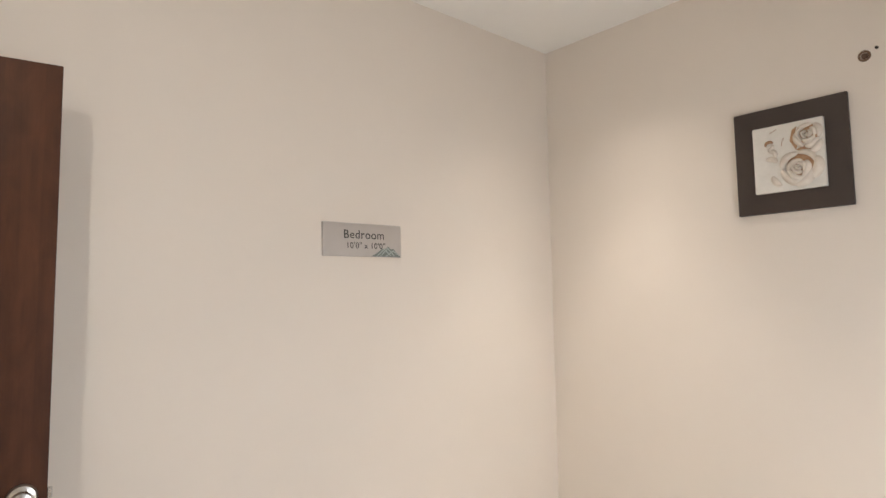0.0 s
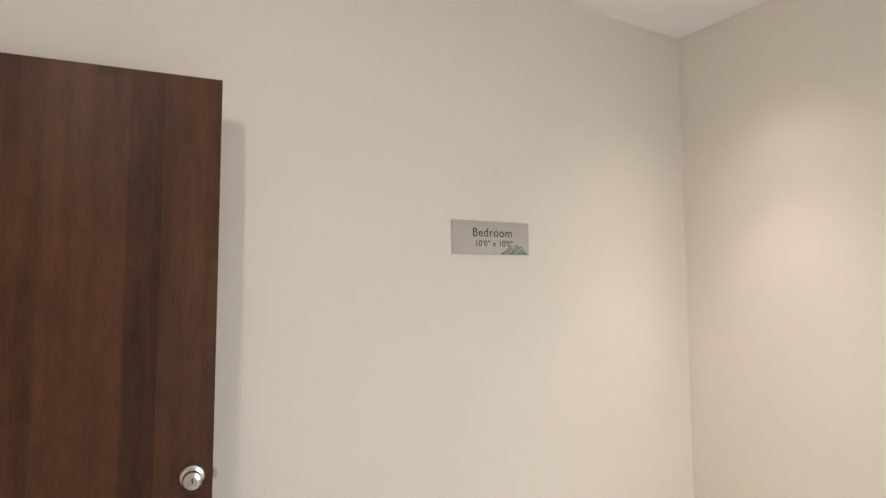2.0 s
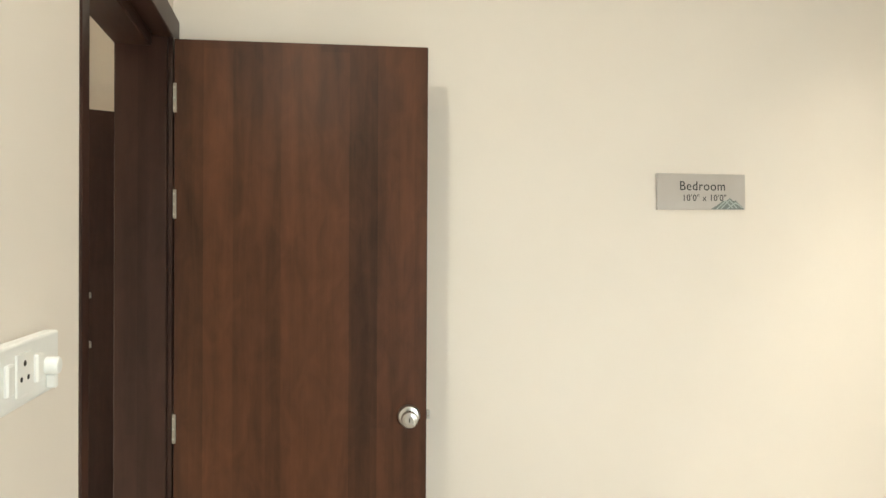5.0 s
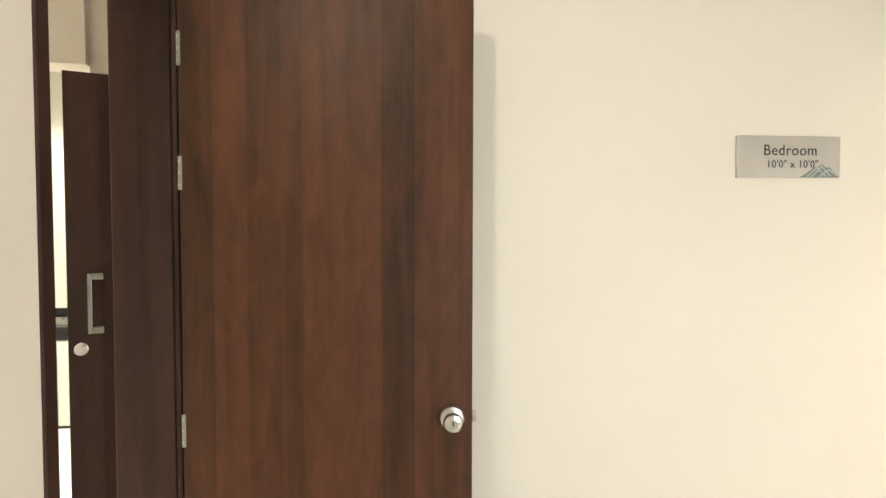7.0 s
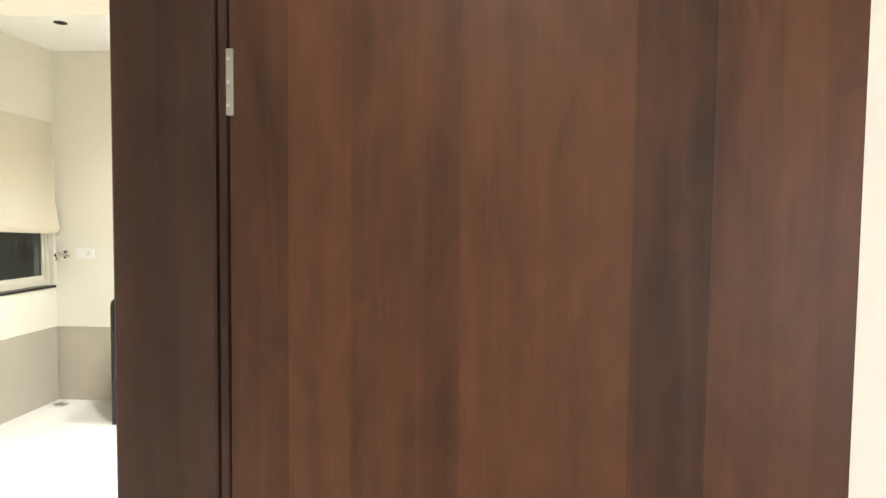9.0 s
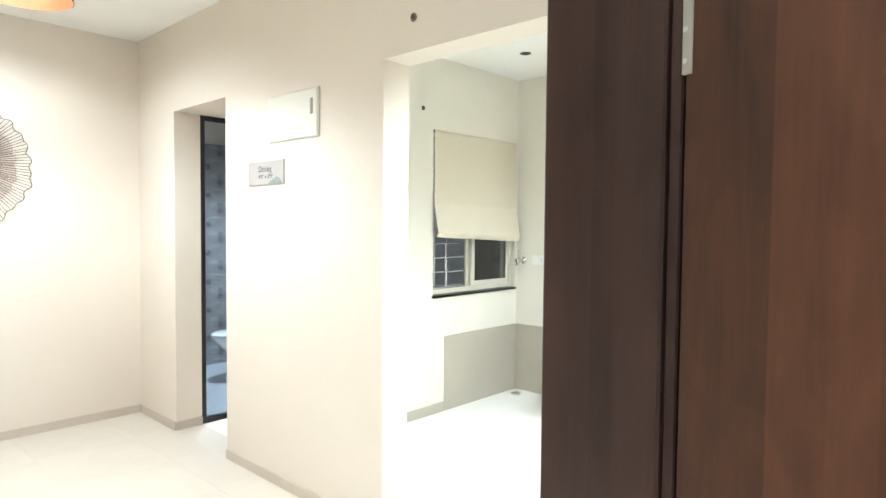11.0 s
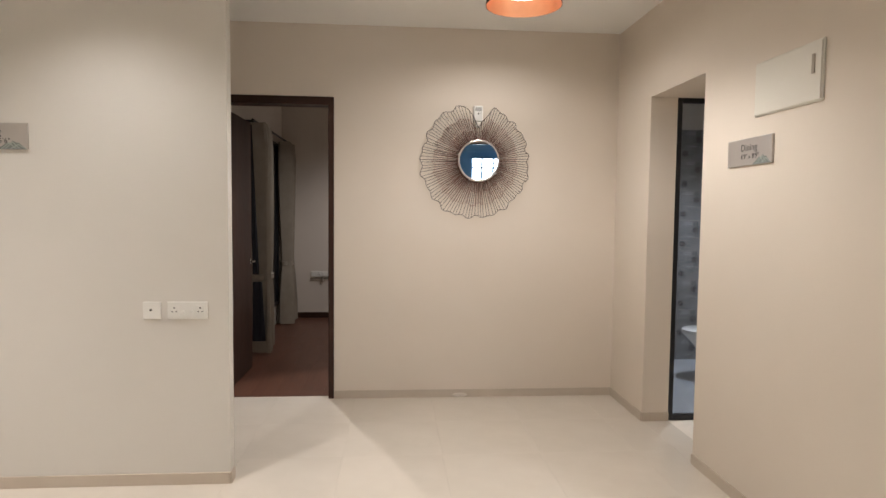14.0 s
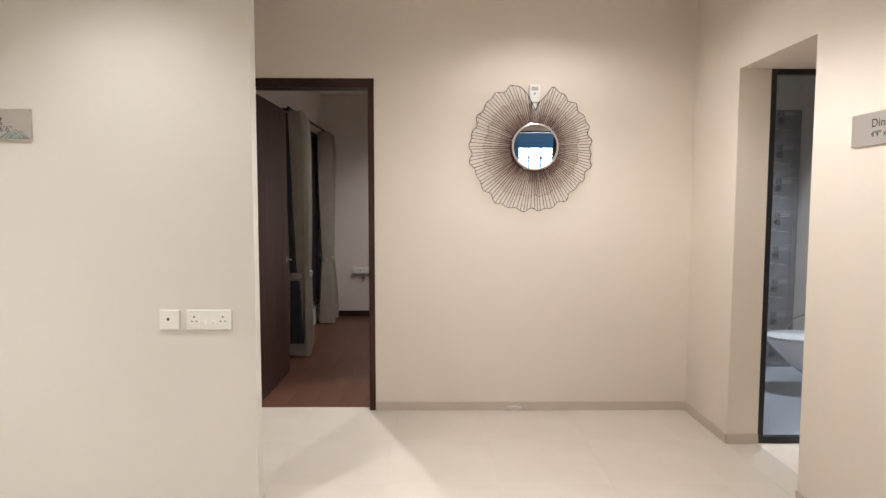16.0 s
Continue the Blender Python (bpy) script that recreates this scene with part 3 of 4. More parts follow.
def rose(parent, cx, cz, r, seed):
    """A relief rose: an ochre bed off to one side and loose curled cream petals, facing +y."""
    rg_ = random.Random(seed)
    part("rose_bed", lathe([(r * 0.80, -0.001), (r * 0.76, 0.004), (r * 0.5, 0.008), (r * 0.1, 0.010)], 28, "y"), OCHRE_CLAY, parent, "ochre stained bed of a rose", True, pose(cx - r * 0.12, 0.040, cz + r * 0.05))
    for rad, count, w, h, drift in ((0.84, 4, 0.21, 0.015, 0.10), (0.54, 3, 0.20, 0.021, 0.08), (0.27, 2, 0.16, 0.026, 0.05), (0.10, 1, 0.10, 0.028, 0.0)):
        a_ = rg_.random() * 6
        for k in range(count):
            bm = bmesh.new()
            petal(bm, rg_.uniform(-drift, drift) * r, rg_.uniform(-drift, drift) * r, r * rad * rg_.uniform(0.88, 1.10), a_ + 2 * math.pi * k / count + rg_.uniform(-0.25, 0.25), 2 * math.pi / count * rg_.uniform(0.85, 1.3), r * w * rg_.uniform(0.8, 1.2), h * rg_.uniform(0.85, 1.15), rg_)
            part("petal", bm, CREAM_CLAY, parent, "", True, pose(cx, 0.042, cz))


relief = thing("rose_relief", pose(-1.0825, -3.024, 2.062), "framed relief of cream clay roses on a dark board", "picture")
part("board", boxed(-0.2065, 0.002, -0.212, 0.2065, 0.020, 0.212, 0.002, 1), BOARD, relief, "dark brown square board")
canv = part("canvas", boxed(-0.128, 0.020, -0.133, 0.128, 0.040, 0.133, 0.003, 2), CANVAS, relief, "white plaster canvas block")
rose(canv, -0.040, -0.050, 0.070, 1)
rose(canv, -0.074, 0.072, 0.050, 2)
for pts in ([(-0.03, 0.022), (-0.046, 0.05), (-0.030, 0.09), (-0.038, 0.112), (-0.020, 0.102), (-0.010, 0.06)],
            [(-0.112, 0.004), (-0.066, 0.036), (-0.030, 0.022), (-0.075, 0.000)]):
    part("stain", poly(bmesh.new(), pts, 0.0385, 0.0415), OCHRE_CLAY, canv)
bud = random.Random(7)
for cx, cz, rad, a0, span, w, h, mt in ((0.064, 0.056, 0.014, 1.2, 3.0, 0.007, 0.012, OCHRE_CLAY), (0.062, 0.048, 0.010, 4.0, 3.6, 0.007, 0.014, CREAM_CLAY),
                                        (0.066, 0.012, 0.022, 2.4, 2.2, 0.010, 0.010, CREAM_CLAY), (0.070, -0.028, 0.030, 2.0, 1.6, 0.012, 0.008, CREAM_CLAY),
                                        (-0.062, -0.052, 0.046, 3.3, 2.0, 0.020, 0.016, CREAM_CLAY), (-0.024, -0.066, 0.036, 4.6, 1.9, 0.014, 0.016, CREAM_CLAY),
                                        (0.022, -0.072, 0.034, 5.6, 1.6, 0.014, 0.012, CREAM_CLAY), (-0.084, 0.046, 0.036, 4.0, 1.7, 0.014, 0.014, CREAM_CLAY)):
    bm = bmesh.new()
    petal(bm, 0, 0, rad, a0, span, w, h, bud)
    part("petal", bm, mt, canv, "", True, pose(cx, 0.041, cz))
for x0, z0, x1, z1 in ((0.02, 0.045, 0.012, 0.075), (0.035, 0.115, 0.06, 0.105)):
    part("scratch", tube(bmesh.new(), [(x0, 0.0405, z0), ((x0 + x1) / 2 + 0.003, 0.0405, (z0 + z1) / 2), (x1, 0.0405, z1)], 0.0011, 5), OCHRE_CLAY, canv)


def round_hole(name, m, r, label, mat=COPPER_END):
    """A capped conduit end in a wall; axis along local x, facing +x."""
    t = thing(name, m, label, "conduit")
    part("ring", lathe([(r, -0.004), (r, 0.003), (r * 0.85, 0.005), (r * 0.62, 0.003), (r * 0.6, -0.002)], 20, "x"), mat, t, "", True)
    part("core", lathe([(r * 0.6, -0.001), (r * 0.45, 0.0035), (r * 0.15, 0.004)], 14, "x"), HOLE if mat == HOLE else PIPE_CORE, t, "", True)


round_hole("conduit_end", pose(-1.348, -3.024, 2.392, 0, 0, 90), 0.021, "brown capped conduit end in the bedroom wall")
round_hole("wall_hole", pose(-1.387, -3.024, 2.412, 0, 0, 90), 0.006, "tiny dark screw hole in the bedroom wall", HOLE)
round_hole("conduit_end", pose(1.31, 1.725, 2.392, 0, 0, 180), 0.019, "brown capped conduit end in the dining wall")
round_hole("conduit_end", pose(2.745, 3.093, 2.375, 0, 0, -90), 0.017, "dark conduit end in the kitchen wall", HOLE)
round_hole("ceiling_hole", pose(3.27, 2.53, 2.79, 0, 90, 0), 0.042, "open round cutout in the kitchen ceiling", HOLE)


def pin_holes(parent, cx, cz, y, s=1.0):
    for dx, dz, r in ((0, 0.014, 0.0042), (-0.0105, -0.006, 0.0036), (0.0105, -0.006, 0.0036)):
        part("socket_hole", lathe([(r * s, -0.0006), (r * s, 0.0004), (r * 0.6 * s, 0.0005)], 10, "y"), HOLE, parent, "", False, pose(cx + dx * s, y, cz + dz * s, 0, 0, 180))


def switchboard(m, w, h, label, sockets, rockers, depth=0.012, knobs=()):
    """A white modular plate, its face along -y, centre at the origin."""
    t = thing("switchboard", m, label, "switchboard")
    part("plate", boxed(-w / 2, -depth, -h / 2, w / 2, 0, h / 2, 0.004, 2), PLASTIC, t)
    for cx in sockets:
        s_ = part("socket", boxed(cx - 0.024, -depth - 0.0022, -0.028, cx + 0.024, -depth + 0.002, 0.028, 0.001, 1), PLASTIC, t)
        pin_holes(s_, cx, 0, -depth - 0.0022)
    for cx in rockers:
        part("rocker", boxed(cx - 0.0105, -depth - 0.005, -0.020, cx + 0.0105, -depth + 0.002, 0.020, 0.002, 1), PLASTIC, t)
    for cx, cz in knobs:
        part("switch_knob", lathe([(0.011, 0), (0.011, 0.006), (0.009, 0.008)], 16, "y"), PLASTIC, t, "", True, pose(cx, -depth, cz, 0, 0, 180))
    return t


bed_sw = switchboard(pose(-0.99, 0.045, 1.392, 0, 0, 0), 0.25, 0.086, "white switchboard with sockets beside the bedroom door", (0.0, -0.09), (0.045, -0.045), 0.022)
adapter = thing("plug_adapter", pose(-0.912, 0.023, 1.388), "white round plug pushed into the bedroom switchboard", "plug")
part("body", lathe([(0.013, 0), (0.013, 0.014), (0.011, 0.017), (0.007, 0.018)], 20, "y"), PLASTIC, adapter, "", True, pose(0, 0, 0, 0, 0, 180))
part("tab", boxed(-0.005, -0.014, -0.032, 0.005, 0.0, -0.012, 0.002, 1), PLASTIC, adapter)

switchboard(pose(-1.528, 3.284, 0.9365), 0.205, 0.092, "white double socket plate on the living room wall", (-0.066, 0.066), (), 0.012, ((-0.022, -0.012), (0.022, -0.012)))
tv_sw = thing("aerial_socket", pose(-1.709, 3.284, 0.9365), "small white aerial socket plate on the living room wall", "socket")
part("plate", boxed(-0.046, -0.012, -0.046, 0.046, 0, 0.046, 0.004, 2), PLASTIC, tv_sw)
part("outlet", lathe([(0.0065, 0), (0.0065, 0.003), (0.0035, 0.0032), (0.003, 0.001)], 14, "y"), HOLE, tv_sw, "", False, pose(-0.004, -0.012, 0.003, 0, 0, 180))


def tube_fixture(m, length, label):
    t = thing("tube_light", m, label, "lamp")
    part("batten", boxed(-length / 2, -0.028, -0.022, length / 2, 0, 0.022, 0.004, 2), PLASTIC, t)
    for sgn in (-1, 1):
        part("end_cap", boxed(sgn * length / 2 - 0.012, -0.034, -0.024, sgn * length / 2 + 0.012, 0, 0.024, 0.004, 2), PLASTIC, t)
    part("diffuser", boxed(-length / 2 + 0.012, -0.033, -0.016, length / 2 - 0.012, -0.0285, 0.016, 0.002, 1), TUBE_GLOW, t)


tube_fixture(pose(-1.33, 0.045, 2.58), 0.33, "short white batten light on the bedroom wall")


def downlight(x, y, z, label="small recessed white ceiling spotlight, assumed"):
    t = thing("downlight", pose(x, y, z), label, "lamp", "ceiling spotlights")
    bm = bmesh.new()
    n = 24
    rings = [[bm.verts.new((r * math.cos(2 * math.pi * k / n), r * math.sin(2 * math.pi * k / n), h)) for k in range(n)] for r, h in ((0.036, 0.03), (0.038, -0.004), (0.05, -0.006), (0.052, 0.0))]
    for a, b in zip(rings, rings[1:]):
        for k in range(n):
            bm.faces.new((a[k], a[(k + 1) % n], b[(k + 1) % n], b[k]))
    part("trim_ring", bm, PLASTIC, t, "", True)
    part("lens", lathe([(0.037, 0.002), (0.03, -0.001), (0.01, -0.0015)], 20), LAMP_GLOW, t, "", True)


# fixtures for every ceiling spot, the unseen added fill spots included
for x, y in [(-0.46, -2.55), (-1.9, -2.5)] + [p[:2] for p in LIVING_SPOTS]:
    downlight(x, y, H - 0.004)
for x, y in ((2.0, 0.85), (3.36, 1.42)):
    downlight(x, y, 2.786)

# bedroom window behind the walker
bed_win = thing("window_1", pose(-2.975, -1.55, 1.4), "aluminium bedroom window with clear panes", "window", kind="structure")
for y0, z0, y1, z1 in ((-0.70, -0.65, 0.70, -0.61), (-0.70, 0.61, 0.70, 0.65), (-0.70, -0.61, -0.66, 0.61), (0.66, -0.61, 0.70, 0.61), (-0.025, -0.61, 0.025, 0.61)):
    part("window_frame", boxed(-0.02, y0, z0, 0.02, y1, z1, 0.003, 1), ALUMINIUM, bed_win)
for y0, y1 in ((-0.66, -0.025), (0.025, 0.66)):
    p_ = part("pane", boxed(-0.003, y0, -0.61, 0.003, y1, 0.61), CLEAR_GLASS, bed_win)
    p_.visible_shadow = False

# ---- dining wall ----
dbx = thing("distribution_board", pose(1.31, 2.648, 2.069, 0, 0, -90), "white metal distribution board with a small latch", "electric panel")
part("body", boxed(-0.238, -0.010, -0.128, 0.238, 0, 0.128, 0.003, 1), CABINET, dbx)
lid_ = part("lid", boxed(-0.232, -0.016, -0.122, 0.232, -0.010, 0.122, 0.003, 2), CABINET, dbx)
part("latch", boxed(0.178, -0.022, -0.010, 0.198, -0.016, 0.072, 0.003, 2), PUTTY, lid_)

# sunburst wire mirror
CX, CZ = 0.2, 1.866
mir = thing("sunburst_mirror", pose(CX, 4.765, CZ), "round mirror in a wavy bronze wire sunburst frame", "mirror")
rg = random.Random(11)


def outline(a, k=1.0, phase=0.0):
    """Radius of the wavy edge at angle a (0 up, clockwise)."""
    base = 0.424 - 0.034 * math.sin(a) - 0.008 * math.cos(a) + 0.008 * math.cos(2 * a) + 0.004 * math.cos(3 * a + 1.0)
    wave = 0.0085 * math.sin(27 * a + phase) + 0.0065 * math.sin(17 * a + 1.3 + phase) + 0.005 * math.sin(7 * a + 0.6)
    d = abs((a + math.pi) % (2 * math.pi) - math.pi)
    notch = 0.19 * max(0.0, 1 - d / 0.27)
    return k * (base + wave - notch)


def edge_wire(k, y, radius, mat, name, phase=0.0):
    n = 360
    pts = [(outline(2 * math.pi * i / n, k, phase) * math.sin(2 * math.pi * i / n), y + 0.006 * math.sin(9 * 2 * math.pi * i / n), outline(2 * math.pi * i / n, k, phase) * math.cos(2 * math.pi * i / n)) for i in range(n)]
    part(name, tube(bmesh.new(), pts, radius, 6, True), mat, mir, "", True)


edge_wire(1.0, -0.040, 0.0023, WIRE_DARK, "edge_wire")
edge_wire(0.78, -0.022, 0.0017, WIRE_ROSE, "inner_edge_wire", 1.0)
edge_wire(0.55, -0.014, 0.0016, WIRE_ROSE, "inner_edge_wire", 2.2)
for i in range(112):
    a = 2 * math.pi * (i + 0.3 * rg.random()) / 112
    r1 = outline(a)
    part("spoke", tube(bmesh.new(), [(0.15 * math.sin(a), -0.018, 0.15 * math.cos(a)), (0.6 * r1 * math.sin(a), -0.034, 0.6 * r1 * math.cos(a)), (r1 * math.sin(a), -0.040 + 0.006 * math.sin(9 * a), r1 * math.cos(a))], 0.0016, 4), WIRE_DARK, mir)
for i in range(132):
    a = 2 * math.pi * (i + 0.5) / 132
    r1 = outline(a, 0.78, 1.0)
    part("back_spoke", tube(bmesh.new(), [(0.14 * math.sin(a), -0.006, 0.14 * math.cos(a)), (r1 * math.sin(a), -0.022, r1 * math.cos(a))], 0.0017, 4), WIRE_ROSE, mir)
for i in range(96):
    a = 2 * math.pi * (i + 0.2) / 96
    r1 = outline(a, 0.55, 2.2)
    part("back_spoke", tube(bmesh.new(), [(0.14 * math.sin(a), -0.004, 0.14 * math.cos(a)), (r1 * math.sin(a), -0.014, r1 * math.cos(a))], 0.0018, 4), WIRE_ROSE, mir)
part("backing_ring", lathe([(0.172, 0.004), (0.172, -0.004), (0.15, -0.008), (0.10, -0.008)], 48, "y"), WIRE_ROSE, mir, "", True)
rim_bm = bmesh.new()
tube(rim_bm, [(0.155 * math.sin(2 * math.pi * i / 64), -0.036, 0.155 * math.cos(2 * math.pi * i / 64)) for i in range(64)], 0.0085, 8, True)
part("rim", rim_bm, SILVER_RIM, mir, "pale silver rim", True)
disc = part("mirror_glass", lathe([(0.150, 0.003), (0.150, -0.003), (0.148, -0.004)], 64, "y"), MIRROR, mir, "round mirror glass", False, pose(0, -0.034, 0, MIRROR_TILT))
for a in (0.6, 2.2, 3.6, 5.0):
    part("clip", boxed(-0.006, -0.040, -0.006, 0.006, -0.006, 0.006, 0.001, 1), SILVER_RIM, mir, "", False, pose(0.163 * math.sin(a), 0, 0.163 * math.cos(a)))

pir = thing("wall_sensor", pose(0.192, 4.77, 2.195), "small white infrared sensor on the wall behind the mirror", "sensor")
part("body", boxed(-0.036, -0.045, -0.03, 0.036, 0, 0.092, 0.008, 3), PLASTIC, pir)
part("lens", boxed(-0.024, -0.049, 0.052, 0.024, -0.043, 0.078, 0.004, 2), BAR_PAINT, pir)
part("lower_body", boxed(-0.020, -0.034, -0.075, 0.020, -0.004, -0.028, 0.010, 3), PLASTIC, pir)
part("eye", lathe([(0.006, 0), (0.005, 0.002), (0.002, 0.003)], 12, "y"), HOLE, pir, "", False, pose(0, -0.045, 0.03, 0, 0, 180))

patch = thing("filler_patch", pose(0.075, 4.76, 0.018), "small pale filler patch on the skirting under the mirror", "patch")
part("smear", lathe([(0.058, 0.0), (0.054, 0.005), (0.035, 0.009), (0.008, 0.010)], 18, "y"), PUTTY_PALE, patch, "", True, Matrix.LocRotScale((0, 0, 0), Euler((0, 0, math.pi)), (1.0, 1.0, 0.3)))

# drum lamp under the ceiling
lamp = thing("drum_lamp", pose(*LAMP), "dark drum ceiling lamp with a copper lining, lit", "lamp")
n = 48
prof = [(0.198, 0.0), (0.184, 0.10), (0.15, 0.15), (0.03, 0.16)]
for k_, (mt, off, nm) in enumerate(((SHADE, 0.0, "shade"), (COPPER, 0.003, "lining"))):
    bm = bmesh.new()
    rings = [[bm.verts.new(((r - off) * math.cos(2 * math.pi * k / n), (r - off) * math.sin(2 * math.pi * k / n), h - (0.004 if k_ and h > 0 else 0))) for k in range(n)] for r, h in prof]
    for a, b in zip(rings, rings[1:]):
        for k in range(n):
            bm.faces.new((a[k], a[(k + 1) % n], b[(k + 1) % n], b[k]))
    part(nm, bm, mt, lamp, "", True)
part("diffuser", lathe([(0.120, 0.088), (0.122, 0.070), (0.11, 0.062), (0.03, 0.058)], 40), LAMP_GLOW, lamp, "glowing white diffuser", True)
part("stem", lathe([(0.012, 0.155), (0.012, 0.24), (0.045, 0.245), (0.05, H - LAMP[2])], 20), SHADE, lamp, "", True)

# ---- toilet ----
tdoor = thing("glass_door", pose(1.502, 4.138, 0), "smoked glass toilet door in a black aluminium frame", "door")
for x0, z0, x1, z1 in ((0, 0, 0.034, 2.272), (0.034, 2.238, 0.76, 2.272), (0.034, 0, 0.76, 0.042), (0.76, 0, 0.794, 2.272)):
    part("frame_bar", boxed(x0, 0.0, z0, x1, 0.04, z1, 0.003, 1), DARK_METAL, tdoor)
gl = part("pane", boxed(0.034, 0.016, 0.042, 0.76, 0.022, 2.238), GREY_GLASS, tdoor)
gl.visible_shadow = False
wc = thing("wall_hung_toilet", pose(2.76, 5.25, 0), "white wall-hung toilet bowl with a closed seat", "toilet")


def oval(bm, stations, n=28):
    """A body lofted through ovals (cx, half length, half width, z)."""
    rings = []
    for cx, hx, hy, z in stations:
        rings.append([bm.verts.new((cx + hx * math.cos(2 * math.pi * k / n), hy * math.sin(2 * math.pi * k / n) * (1 - 0.12 * math.cos(2 * math.pi * k / n)), z)) for k in range(n)])
    for a, b in zip(rings, rings[1:]):
        for k in range(n):
            bm.faces.new((a[k], a[(k + 1) % n], b[(k + 1) % n], b[k]))
    bm.faces.new(rings[0][::-1])
    bm.faces.new(rings[-1])
    return bm


part("bowl", oval(bmesh.new(), [(-0.16, 0.15, 0.09, 0.12), (-0.22, 0.20, 0.13, 0.20), (-0.28, 0.26, 0.165, 0.32), (-0.31, 0.29, 0.18, 0.385), (-0.31, 0.295, 0.182, 0.40)]), CERAMIC, wc, "", True)
part("seat", oval(bmesh.new(), [(-0.32, 0.30, 0.185, 0.402), (-0.32, 0.305, 0.19, 0.41), (-0.32, 0.305, 0.19, 0.420)]), CERAMIC, wc, "", True)
part("lid", oval(bmesh.new(), [(-0.32, 0.300, 0.187, 0.424), (-0.32, 0.303, 0.189, 0.436), (-0.32, 0.285, 0.172, 0.446)]), CERAMIC, wc, "", True)
hose = thing("spray_hose", pose(2.76, 5.42, 0.42), "looped steel spray hose on the toilet wall", "hose")
part("hose", tube(bmesh.new(), [(-0.01, 0.12, 0.12), (-0.12, 0.12, 0.14), (-0.26, 0.10, 0.10), (-0.33, 0.08, 0.0), (-0.28, 0.08, -0.14), (-0.1, 0.10, -0.22), (-0.005, 0.12, -0.2)], 0.008, 8), CHROME, hose, "", True)
part("valve", lathe([(0.02, 0), (0.02, 0.01), (0.012, 0.03)], 16, "x"), CHROME, hose, "", True, pose(0, 0.12, 0.12, 0, 0, 180))

# ---- kitchen ----
def rounded_side(bm, y0, y1, x0, x1, z0, z1, r):
    pts = [(x1, z0), (x1, z1)] + [(x0 + r - r * math.sin(t * math.pi / 12), z1 - r + r * math.cos(t * math.pi / 12)) for t in range(7)] + [(x0, z0)]
    return poly(bm, pts, y0, y1)


top = thing("worktop", pose(0, 0, 0), "polished black granite worktop with an upstand and a side panel", "worktop")
sx0, sx1, sy0, sy1 = 3.54, 3.90, 1.42, 1.96
wt = bmesh.new()
for b in ((3.41, 0.05, 3.95, sy0), (3.41, sy1, 3.95, 2.278), (3.41, sy0, sx0, sy1), (sx1, sy0, 3.95, sy1)):
    box(wt, b[0], b[1], 0.735, b[2], b[3], 0.775)
part("slab", wt, GRANITE, top)
part("front_edge", boxed(3.402, 0.05, 0.678, 3.43, 2.278, 0.772, 0.004, 2), GRANITE, top)
part("upstand", boxed(3.945, 0.05, 0.775, 3.961, 2.278, 0.85, 0.002, 1), GRANITE, top)
part("side_panel", rounded_side(bmesh.new(), 2.280, 2.300, 3.402, 3.961, 0.0, 0.90, 0.05), GRANITE, top)
part("toe_strip", boxed(3.415, 0.05, 0.0, 3.435, 2.278, 0.016), GRANITE, top)
yy = 2.278
for k, w in enumerate((0.03, 0.298, 0.30, 0.30, 0.30, 0.30, 0.30, 0.30)):
    if k == 0:
        unit = thing("cabinet_filler", pose(3.41, yy - w, 0), "narrow cream filler beside the base cabinets", "cabinet")
        part("strip", boxed(0.006, 0, 0.016, 0.024, w - 0.002, 0.676, 0.001, 1), CABINET, unit)
    else:
        unit = thing("base_cabinet", pose(3.41, yy - w, 0), "cream laminate base cabinet under the granite worktop", "cabinet", "kitchen base cabinets")
        part("body", boxed(0.026, 0.001, 0.016, 0.53, w - 0.001, 0.674), CABINET, unit)
        dr = part("cabinet_door", boxed(0.004, 0.0018, 0.020, 0.024, w - 0.0018, 0.668, 0.0015, 1), CABINET, unit)
        part("finger_pull", lathe([(0.03, 0), (0.03, 0.005), (0.026, 0.007)], 20, "x"), CABINET, dr, "", True, pose(0.004, w / 2, 0.672, 0, 0, 180))
    yy -= w
sink = thing("sink", pose(0, 0, 0), "brushed steel sink let into the black worktop", "sink")
bowl = bmesh.new()
for b in ((sx0, sy0, 0.60, sx1, sy1, 0.606), (sx0, sy0, 0.60, sx0 + 0.006, sy1, 0.778), (sx1 - 0.006, sy0, 0.60, sx1, sy1, 0.778), (sx0, sy0, 0.60, sx1, sy0 + 0.006, 0.778), (sx0, sy1 - 0.006, 0.60, sx1, sy1, 0.778)):
    box(bowl, *b)
part("bowl", bowl, STEEL, sink)
rimb = bmesh.new()
for b in ((sx0 - 0.016, sy0 - 0.016, sx1 + 0.016, sy0 + 0.002), (sx0 - 0.016, sy1 - 0.002, sx1 + 0.016, sy1 + 0.016), (sx0 - 0.016, sy0 + 0.002, sx0 + 0.002, sy1 - 0.002), (sx1 - 0.002, sy0 + 0.002, sx1 + 0.016, sy1 - 0.002)):
    box(rimb, b[0], b[1], 0.7765, b[2], b[3], 0.780)
part("rim", rimb, STEEL, sink)
part("drain", lathe([(0.04, 0.606), (0.038, 0.609), (0.02, 0.607)], 20), CHROME, sink, "", True, pose((sx0 + sx1) / 2, (sy0 + sy1) / 2, 0))

